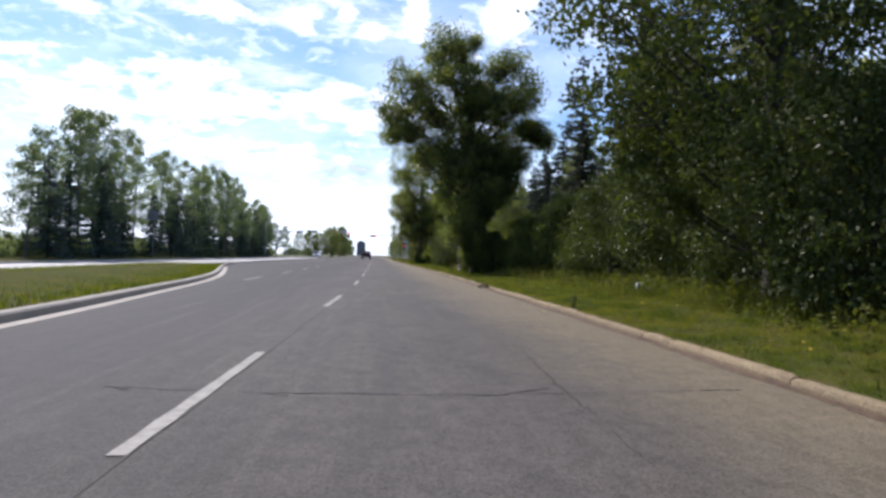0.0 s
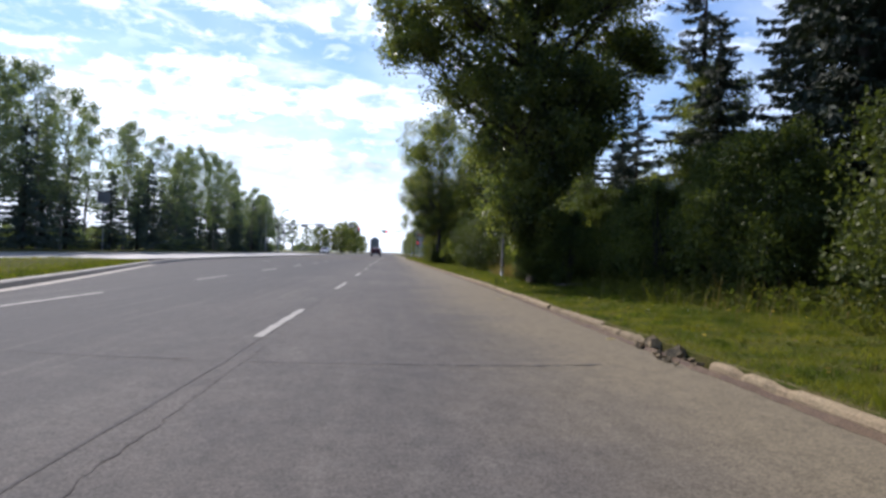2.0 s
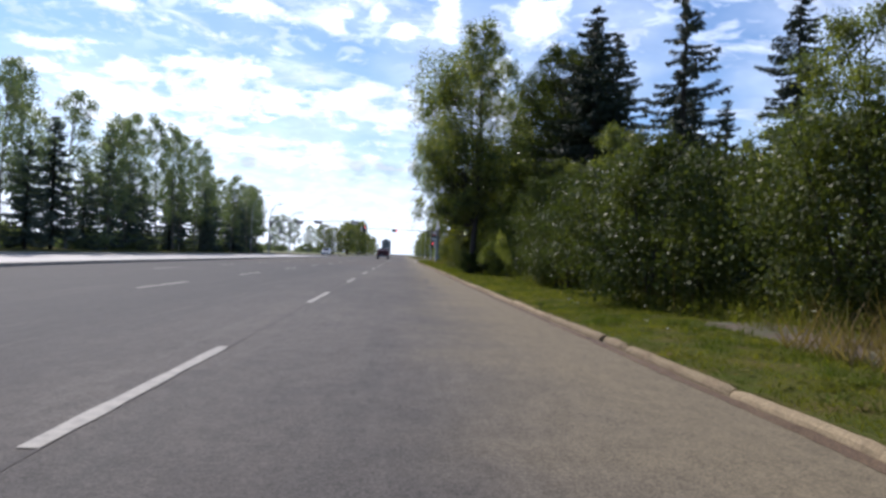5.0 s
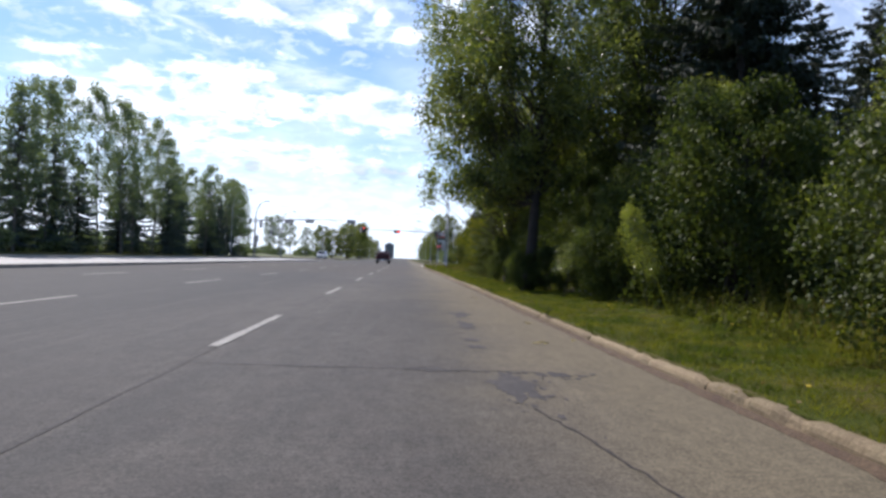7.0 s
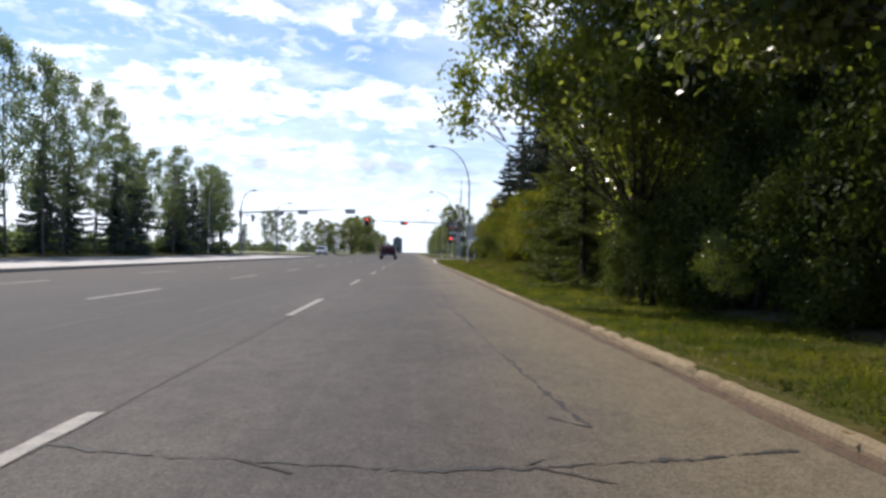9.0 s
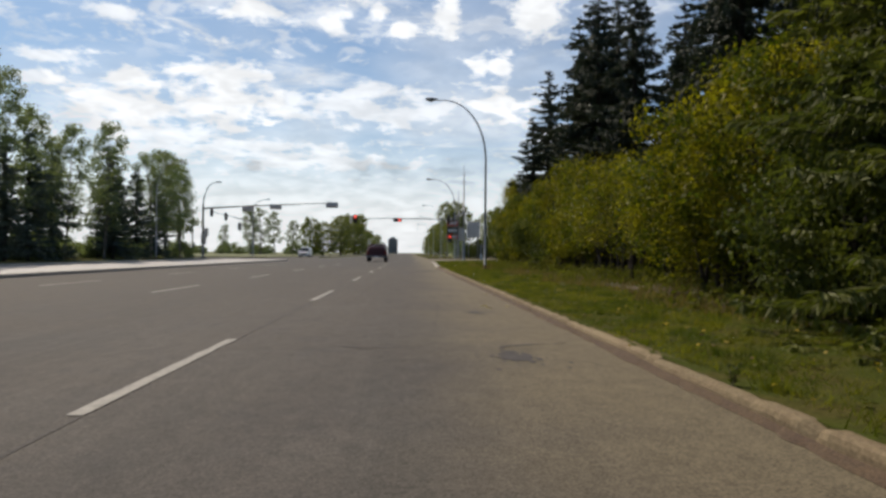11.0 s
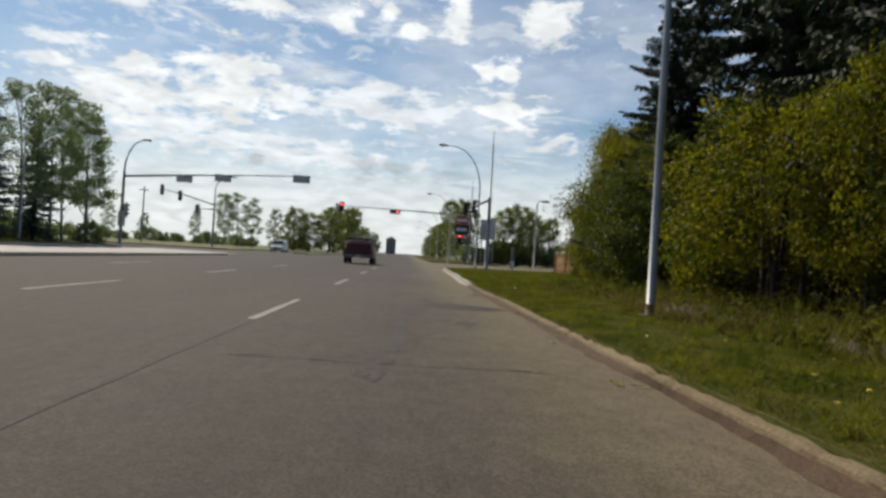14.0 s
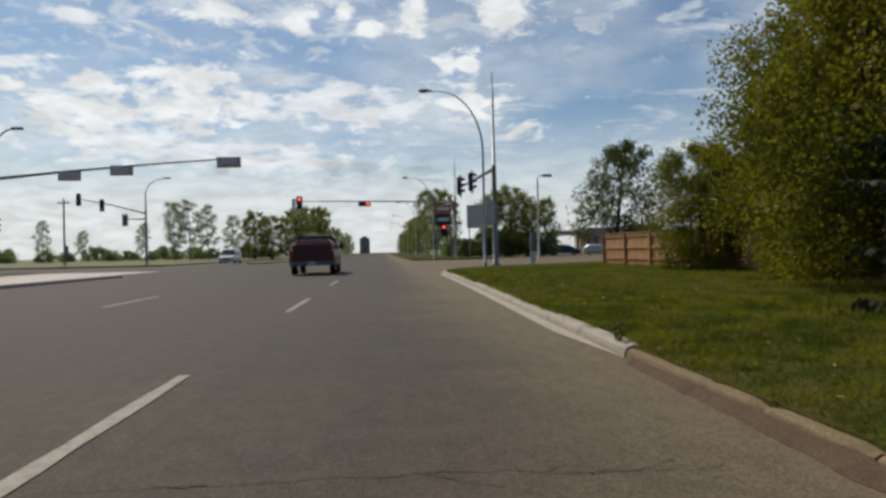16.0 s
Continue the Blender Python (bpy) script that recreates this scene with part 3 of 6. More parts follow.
structure("median_gutter", ribbon([r for r, y in zip(rows_g, stations(-80, 155, 2.0)) if y < 46], None), NEW_CONCRETE, "pale concrete gutter strip at the median", "gutter")
structure("median_grass", ribbon(rows_t, None), TURF, "grassed median tapering to a point", "grass median")
rows = [[(min(median_edge(y) - 0.18, -12.3), y, 0.12), (OPP_R, y, 0.12), (OPP_R, y, -0.02)] for y in stations(47, 155, 3)]
structure("median_strip", ribbon(rows, None), PALE_CONCRETE, "narrow pale concrete median strip", "median")

rows_k, rows_t = [], []
for y in stations(-80, 158, 4) + stations(159, 170, 1):
    e = OPP_L - corner(y, 158, 12.2, 9)
    rows_k.append([(e, y, -0.02), (e - 0.02, y, 0.13), (e - 0.18, y, 0.135)])
    rows_t.append([(e - 0.17, y, 0.125), (e - 3, y, 0.2), (e - 9, y, 0.3), (e - 40, y, 0.5), (e - 130, y, 0.4)])
structure("kerb_west", ribbon(rows_k, None), NEW_CONCRETE, "concrete kerb of the oncoming carriageway", "kerb")
structure("verge_west", ribbon(rows_t, None), TURF, "rough grass verge under the roadside trees", "grass verge")
for nm, xs, ys, mat in (("far_verge_east", (3.3, 12.0), (194, 900), TURF), ("far_median", (-14.0, -12.2), (196, 900), FIELD), ("far_verge_west", (-160, -21.8), (194, 900), FIELD)):
    bm = bmesh.new()
    box(bm, *xs, *ys, -0.05, 0.13)
    structure(nm, bm, mat, "grass beyond the crossing", "grass verge")

# ---- road markings, cracks, patches ----


def wobble_ribbon(pts, width, seed, z, wv=0.35):
    rnd = random.Random(seed)
    bm = bmesh.new()
    prev = None
    for i, (x, y) in enumerate(pts):
        a, b = pts[max(i - 1, 0)], pts[min(i + 1, len(pts) - 1)]
        d = Vector((b[0] - a[0], b[1] - a[1], 0)).normalized()
        n = Vector((-d.y, d.x, 0)) * width * (0.5 + rnd.uniform(-wv, wv) * 0.5)
        vs = [bm.verts.new((x + n.x, y + n.y, z)), bm.verts.new((x - n.x, y - n.y, z))]
        if prev:
            bm.faces.new((prev[0], prev[1], vs[1], vs[0]))
        prev = vs
    return bm


def lane_line(name, x, start, ks, label):
    root = thing(name, pose(0, 0, 0), label, "road marking", kind="structure")
    for k in ks:
        y0 = start + PERIOD * k
        pts = [(x + bend(y0 + DASH * f), y0 + DASH * f) for f in (i / 10 for i in range(11))]
        part("dash", wobble_ribbon(pts, 0.1, k + 7, 0.006, 0.22), PAINT, root)
    return root


lane_line("lane_line_1", LINE_X, DASH_Y, [k for k in range(-3, 16)] + [21, 22, 23, 24, 25], "broken white lane line, worn")
lane_line("lane_line_2", LANE_X, DASH_Y + 2.3, [k for k in range(2, 15)] + [21, 22, 23], "broken white line of the next lane, worn")
lane_line("lane_line_3", -8.65, DASH_Y + 5.0, range(6, 14), "broken white line of the turning lane")

crack_root = thing("road_cracks", pose(0, 0, 0), "dark sealed cracks across the asphalt", "road crack", kind="structure")
rnd = random.Random(5)
SAG = {13.9: (0.62, 0.42), 20.2: (0.35, 0.5), 32.7: (0.75, 0.5), 51.4: (0.6, 0.55), 57.5: (0.1, 0.3), 70.1: (0.45, 0.5), 88.8: (0.75, 0.5)}
CROSS = {-1.5: 0.012, 4.69: 0.024, 9.3: 0.016, 13.9: 0.028, 20.2: 0.026, 26.2: 0.016, 32.7: 0.026, 38.7: 0.014, 45.1: 0.016, 51.4: 0.026, 57.5: 0.026, 63.9: 0.022, 70.1: 0.028, 76.4: 0.012,
         82.6: 0.012, 88.8: 0.028, 94.9: 0.018, 99.5: 0.014, 105.2: 0.010, 110.9: 0.018, 117.6: 0.012, 123.4: 0.010}
for i, (y, w) in enumerate(CROSS.items()):
    x0, x1 = rnd.uniform(-4.6, -1.3) if w > 0.02 else rnd.uniform(-1.4, -0.2), rnd.uniform(1.5, 2.3)
    sag, low = SAG.get(y, (rnd.uniform(0.0, 0.35) if w > 0.02 else 0.05, 0.55))
    if y in (13.9, 32.7):
        x0, x1 = -2.6, 2.6
    if y in (51.4, 70.1, 88.8):
        x0, x1 = -1.15, 2.3
    pts, n, off, drift = [], 130, 0.0, 0.0
    for k in range(n):
        f = k / (n - 1)
        drift = drift * 0.97 + rnd.uniform(-0.012, 0.012)
        off = drift + rnd.uniform(-0.017, 0.017)
        pts.append((x0 + (x1 - x0) * f, y + off + sag * ((f - low) ** 2) * 2.6 - sag * 0.06))
    k = 0
    while k < n - 6:
        run_n = rnd.randint(4, 22)
        if rnd.random() < 0.25:
            bx, by = pts[k]
            sg = rnd.choice((-1, 1))
            part("crack", wobble_ribbon([(bx + 0.05 * j + rnd.uniform(-0.015, 0.015), by + sg * 0.035 * j + rnd.uniform(-0.012, 0.012)) for j in range(rnd.randint(3, 8))], w * 0.5, 3000 + i * 60 + k, 0.0044, 0.95), FINE_CRACK, crack_root)
        part("crack", wobble_ribbon(pts[k:min(n, k + run_n)], w * rnd.choice((0.35, 0.5, 0.8, 1.15)), i * 50 + k, 0.004, 0.95), TAR if w > 0.02 else FINE_CRACK, crack_root)
        k += run_n - 1 + (rnd.randint(0, 3) if rnd.random() < 0.2 else 0)
for i, (x0, y0, x1, y1, w) in enumerate(((-0.98, 6.0, -0.84, 13.2, 0.020), (-0.95, 16, -1.02, 21, 0.012), (1.15, 3.0, 1.3, 9.5, 0.012), (0.95, 33.1, 1.1, 36.2, 0.02), (1.5, 54.5, 1.2, 56.3, 0.012),
                                         (1.42, 70.8, 1.22, 75.0, 0.03), (1.2, 75.6, 1.08, 79, 0.03), (1.1, 80, 1.05, 84, 0.018), (0.72, 73, 0.75, 78, 0.02), (0.85, 90, 1.05, 94.5, 0.014), (-1.15, 92, -1.15, 100, 0.02))):
    pts, off = [], 0.0
    n = int((y1 - y0) / 0.075)
    for k in range(n):
        f = k / (n - 1)
        off = off * 0.96 + rnd.uniform(-0.009, 0.009)
        pts.append((x0 + (x1 - x0) * f + off + rnd.uniform(-0.015, 0.015) + bend(y0 + (y1 - y0) * f), y0 + (y1 - y0) * f))
    k = 0
    while k < n - 4:
        run_n = rnd.randint(5, 40)
        if rnd.random() < 0.3:
            # a short branch
            bx, by = pts[k]
            sg = rnd.choice((-1, 1))
            part("crack", wobble_ribbon([(bx + sg * 0.045 * j + rnd.uniform(-0.012, 0.012), by + 0.05 * j + rnd.uniform(-0.02, 0.02)) for j in range(rnd.randint(3, 7))], w * 0.6, 900 + i * 60 + k, 0.0034, 0.95), FINE_CRACK, crack_root)
        part("crack", wobble_ribbon(pts[k:min(n, k + run_n)], w * rnd.choice((0.4, 0.7, 1.0)), 40 + i * 60 + k, 0.003, 0.95), TAR if w > 0.019 else FINE_CRACK, crack_root)
        k += run_n - 1 + (rnd.randint(0, 8) if rnd.random() < 0.45 else 0)

# straight paving joint along the lane line
for y0, y1 in ((-6, 44), (44, 92), (92, 126)):
    pts = [(-1.175 + bend(y) + 0.006 * noise.noise((y * 0.7, 1.0, 3.0)), y) for y in stations(y0, y1, 0.4)]
    part("joint", wobble_ribbon(pts, 0.028, int(y0) + 70, 0.0027, 0.6), JOINT, crack_root)


def patch(cx, cy, rx, ry, seed, z):
    """A scab of dark broken surface: one ragged main piece and crumbs thinning out round it."""
    rr = random.Random(seed)
    bm = bmesh.new()

    def blob(x, y, a, b, n, k):
        ring = []
        for q in range(n):
            t = 6.28319 * q / n
            r = 0.82 + 0.55 * noise.noise((math.cos(t) * 1.9 + k * 7.3, math.sin(t) * 1.9, seed + k)) + rr.uniform(-0.16, 0.16)
            ring.append(bm.verts.new((x + a * math.cos(t) * r, y + b * math.sin(t) * r, z + k * 0.00001)))
        bm.faces.new(ring)

    if ry > 0.2:
        blob(cx, cy, rx * 0.7, ry * 0.8, 60, 0)
    for k in range(1, 46):
        d, t = abs(rr.gauss(0, 0.62)) + 0.35, rr.uniform(0, 6.28319)
        size = rr.uniform(0.006, 0.03) * (1.5 if d < 0.8 else 1.0)
        blob(cx + rx * d * math.cos(t), cy + ry * d * math.sin(t) * 1.15, size, size * rr.uniform(1.0, 2.6), 9, k)
    return bm


patch_root = thing("road_patches", pose(0, 0, 0), "dark scabs of broken surface in the asphalt", "road patch", kind="structure")
SCABS_A = ((1.28, 57.0, 0.26, 0.68), (1.62, 57.5, 0.26, 0.07), (0.72, 57.55, 0.16, 0.05), (1.2, 59.1, 0.07, 0.07), (1.22, 59.7, 0.06, 0.07), (1.3, 61.4, 0.16, 0.7), (1.36, 63.2, 0.26, 0.75), (1.1, 32.75, 0.5, 0.33), (0.2, 32.8, 0.3, 0.12))
SCABS_B = ((1.57, 92.72, 0.15, 0.26), (1.26, 114.5, 0.20, 0.42), (0.44, 112.4, 0.20, 1.1), (0.42, 114.2, 0.13, 0.7), (0.62, 116.4, 0.22, 0.9), (0.85, 118.6, 0.20, 0.7), (2.03, 121.5, 0.12, 0.45), (1.5, 88.2, 0.25, 0.4), (0.3, 110.6, 0.08, 0.5))
for i, q in enumerate(SCABS_A + SCABS_B):
    part("patch", patch(*q, i, 0.0022 + i * 0.00004), PATCH, patch_root)

# a wedge of newer, smoother surfacing with a ragged tip
up, low = [], []
for k in range(70):
    f = k / 69
    x = 0.5 + 1.7 * f + bend(117.4)
    n = 0.14 * noise.noise((f * 7.0, 2.0, 1.0)) + 0.06 * noise.noise((f * 29.0, 5.0, 1.0))
    grow = min(1.0, (f + 0.02) * 2.2)
    up.append((x, 117.38 + 0.95 * grow * (1 - f ** 3) + n * (1.4 - f), 0.0032))
    low.append((x, 117.30 - 0.62 * grow * (1 - f ** 5) + 0.8 * n - 0.05 * noise.noise((f * 17.0, 8.0, 3.0)), 0.0032))
part("patch", ribbon([[a, b] for a, b in zip(low, up)], None), OVERLAY, patch_root)

# ---- kerb stones along the verge ----
SEG = 3.06


def kerb_mesh(seed, length, wide=0.115, high=0.092):
    rr = random.Random(seed)
    bm = bmesh.new()
    prof = [(0.0, -0.05), (0.005, 0.045), (0.016, high * 0.78), (0.038, high - 0.004), (wide * 0.6, high), (wide - 0.01, high - 0.003), (wide, high - 0.03), (wide, -0.05)]
    prev = None
    n = 24
    for i in range(n + 1):
        f = i / n
        chip = (rr.uniform(0.01, 0.035) if rr.random() < 0.15 else 0.0) + (rr.uniform(0.004, 0.028) if i in (0, n) else 0.0)
        vs = []
        for j, (x, z) in enumerate(prof):
            w = 1.0 if 1 <= j <= 5 else 0.0
            vs.append(bm.verts.new((x + w * (rr.uniform(-0.003, 0.003) + (chip if j < 4 else 0)), (f - 0.5) * (length - 0.012), z + w * (rr.uniform(-0.0025, 0.0025) - chip * 0.7))))
        if prev:
            for a, b, c, d in zip(prev, vs, vs[1:], prev[1:]):
                fc = bm.faces.new((a, b, c, d))
        else:
            bm.faces.new(vs)
        prev = vs
    bm.faces.new(prev[::-1])
    return bm


kerb = thing("kerb_east", pose(0, 0, 0), "old weathered concrete kerb, chipped and cracked at joints", "kerb", kind="structure")
kerb_meshes = [mesh_of("kerb_stone", kerb_mesh(s, SEG), CONCRETE) for s in range(6)]
new_meshes = [mesh_of("kerb_stone", kerb_mesh(s + 20, SEG, 0.17, 0.105), NEW_CONCRETE) for s in range(2)]
rnd = random.Random(9)
# uneven spacing of the joints along the hedge
joints = [-22.6 + SEG * k for k in range(38)] + [94.72, 97.4, 99.87, 104.04, 107.9, 110.64] + [114.07 + SEG * k for k in range(12)]
for i, (y, y_end) in enumerate(zip(joints, joints[1:])):
    yc = (y + y_end) / 2
    x = gutter(yc)
    tilt = math.degrees(math.atan2(gutter(yc + 1.5) - gutter(yc - 1.5), 3.0))
    if not 20.3 < yc < 23.0:
        ob = new("kerb_stone", (new_meshes if yc > 126.5 else kerb_meshes)[i % (2 if yc > 126.5 else 6)])
        ob.parent = kerb
        ob.matrix_basis = pose(x + rnd.uniform(-0.014, 0.016), yc, rnd.uniform(-0.014, 0.006), rnd.uniform(-0.35, 0.35), rnd.uniform(-2.5, 2.5), -tilt + rnd.uniform(-0.4, 0.4)) @ Matrix.Diagonal((1, (y_end - y) / SEG * rnd.choice((1.0, 0.998, 0.992)), 1, 1))
    else:
        # a broken stretch: a tilted stub and rubble where the stone has crumbled away
        ob = part("kerb_stub", kerb_mesh(71, 1.5), CONCRETE, kerb)
        ob.matrix_basis = pose(x + 0.015, yc + 0.78, -0.01, -0.8, 2, -tilt + 1.5)
        for k in range(26):
            bm = bmesh.new()
            big = k % 6 == 0
            bmesh.ops.create_cube(bm, size=rnd.uniform(0.10, 0.15) if big else rnd.uniform(0.03, 0.08))
            bmesh.ops.subdivide_edges(bm, edges=bm.edges[:], cuts=1)
            for v in bm.verts:
                v.co = Vector([c * rnd.uniform(0.5, 1.2) for c in v.co])
                v.co.z *= 0.6
            ob = tagged(new("concrete_rubble", mesh_of("concrete_rubble", bm, CONCRETE)), "broken piece of kerb concrete lying in the gutter", "rubble", "kerb rubble")
            ob.matrix_basis = pose(x + (rnd.uniform(-0.02, 0.10) if big else rnd.gauss(0.0, 0.11)), yc - 0.72 + rnd.uniform(-0.75, 0.70), 0.055 if big else 0.025, rnd.uniform(-30, 30), rnd.uniform(-30, 30), rnd.uniform(0, 90))
# corner radius and its pale gutter apron
rows = []
for y in stations(147.6, 159.9, 0.4):
    x = gutter(min(y, 149)) + corner(y)
    rows.append([(x, y, -0.02), (x + 0.02, y, 0.08), (x + 0.05, y, 0.105), (x + 0.17, y, 0.11), (x + 0.18, y, 0.08)])
structure("kerb_corner", ribbon(rows, None), NEW_CONCRETE, "pale new concrete kerb curving round the corner", "kerb")
rows = [[(gutter(y) - 0.16 * min(1.0, (y - 126.2) / 2.0), y, 0.006), (gutter(y) + 0.01, y, 0.012)] for y in stations(126.3, 149, 1.0)]
structure("gutter_apron", ribbon(rows, None), NEW_CONCRETE, "pale concrete gutter apron by the corner", "gutter")

# dirt washed along the foot of the kerb, its colour darkened for the kerb's shadow
bm = bmesh.new()
prev = None
for y in stations(-6, 126, 0.09):
    w = 0.03 + 0.08 * max(0.0, noise.noise((y * 0.35, 3.0, 0.0)) + 0.45) + 0.03 * noise.noise((y * 2.3, 0.0, 9.0)) + 0.025 * noise.noise((y * 6.5, 2.0, 9.0))
    w += (0.012 + 0.03 * noise.noise((y * 0.9, 4.0, 6.0))) * min(1.0, max(0.0, (y - 84) / 8)) + 0.10 * max(0.0, 1 - abs(y - 122.5) / 4.0) * (0.7 + noise.noise((y * 1.9, 5.0, 1.0)))
    up = 0.034 + 0.022 * min(1.0, max(0.0, (y - 84) / 8)) + 0.022 * noise.noise((y * 0.8, 7.0, 2.0)) + 0.012 * noise.noise((y * 4.0, 1.0, 2.0))
    vs = [bm.verts.new((gutter(y) - max(0.012, w), y, 0.003)), bm.verts.new((gutter(y) - 0.022, y, up))]
    if prev:
        bm.faces.new((prev[0], prev[1], vs[1], vs[0]))
    prev = vs
tagged(new("gutter_dirt", mesh_of("gutter_dirt", bm, GUTTER_DIRT_SHADE)), "brown grit washed along the foot of the kerb, darkened for the kerb's shadow", "dirt", kind="stuff")

# sandy bare edge where the turf has died back behind the kerb
bm = bmesh.new()
prev = None
for y in stations(-4, 126, 0.25):
    w = (0.11 if 84 < y < 113 else 0.045) + 0.12 * max(0.0, math.sin(y * 0.9) + math.sin(y * 0.37 + 1) - 0.4) + 0.05 * noise.noise((y * 2.0, 8.0, 1.0))
    x = gutter(y) + 0.10
    vs = [bm.verts.new((x, y, 0.083)), bm.verts.new((x + max(0.03, w * 0.6), y, 0.0895)), bm.verts.new((x + max(0.05, w), y, 0.076 + 0.02 * w))]
    if prev:
        for a, b, c, d in zip(prev, prev[1:], vs[1:], vs):
            bm.faces.new((a, b, c, d))
    prev = vs
tagged(new("kerb_edge_soil", mesh_of("kerb_edge_soil", bm, SAND)), "sandy bare soil along the back of the kerb", "dirt", kind="stuff")

# bare soil and leaf litter under the willow hedge and the thicket
for nm, y0, y1, d0, seed in (("litter_bed_hedge", 88.0, 122.0, 2.5, 1.0), ("litter_bed_pole", 33.0, 46.0, 1.7, 7.0), ("litter_bed_thicket", 66.0, 88.0, 2.2, 3.0)):
    rows = []
    for y in stations(y0, y1, 0.5):
        e = verge_left(y) + d0 + 0.35 * noise.noise((y * 0.5, seed, 0.0)) + 0.15 * noise.noise((y * 1.7, seed, 4.0))
        ends = 1.0 if y0 + 1 < y < y1 - 1 else 0.3
        rows.append([(e + f * ends, y, 0.100 + (e + f * ends - verge_left(y)) * 0.02 + 0.02 + (0.03 if f else -0.03)) for f in (0.0, 0.25, 1.2, 3.5)])
    structure(nm, ribbon(rows, None), SOIL, "dark bare soil with leaf litter under the shrubs", "soil")


# ---- trees ----
def leaf_quads(centres, spread, per, size, rng, droop=0.0, aspect=0.6):
    """Diamond leaves scattered round the centres; returns verts and faces."""
    n = len(centres) * per
    c = np.repeat(centres, per, axis=0)
    s = np.repeat(spread, per)[:, None] if hasattr(spread, "__len__") else spread
    d = rng.normal(size=(n, 3))
    d /= np.linalg.norm(d, axis=1, keepdims=True) + 1e-9
    p = c + d * s * rng.uniform(0.25, 1.0, (n, 1)) ** 0.6
    a = rng.normal(size=(n, 3))
    a[:, 2] -= droop
    a /= np.linalg.norm(a, axis=1, keepdims=True)
    b = np.cross(a, rng.normal(size=(n, 3)))
    b /= np.linalg.norm(b, axis=1, keepdims=True) + 1e-9
    ln = size * rng.uniform(0.6, 1.35, (n, 1))
    m = p - a * ln * 0.14
    v = np.stack([p - a * ln * 0.5, m + b * ln * aspect * 0.5, p + a * ln * 0.5, m - b * ln * aspect * 0.5], 1).reshape(-1, 3)
    f = np.arange(4 * n).reshape(-1, 4)
    return v, f


def join_quads(parts):
    vs, fs, o = [], [], 0
    for v, f in parts:
        vs.append(v)
        fs.append(f + o)
        o += len(v)
    return np.concatenate(vs), np.concatenate(fs)


def lobes_of(rng, n, height, base, radius, lean=(0, 0), power=1.0, vase=False):
    """Boughs of a crown: centres and radii, wide in the middle, ragged at the rim."""
    out = []
    for i in range(n):
        f = (i + rng.uniform(0, 1)) / n
        z = base + (height - base) * f
        w = radius * (math.sin(math.pi * min(0.97, 0.18 + 0.78 * f)) ** power)
        if vase:
            w = radius * min(1.0, 0.20 + 1.15 * f) * (1.0 if f < 0.82 else 1.0 - 1.6 * (f - 0.82))
        a = i * 2.399 + rng.uniform(-0.5, 0.5)
        r = w * rng.uniform(0.35, 0.85)
        out.append((lean[0] * f + r * math.cos(a), lean[1] * f + r * math.sin(a), z, max(0.42, w * rng.uniform(0.24, 0.40))))
    return out


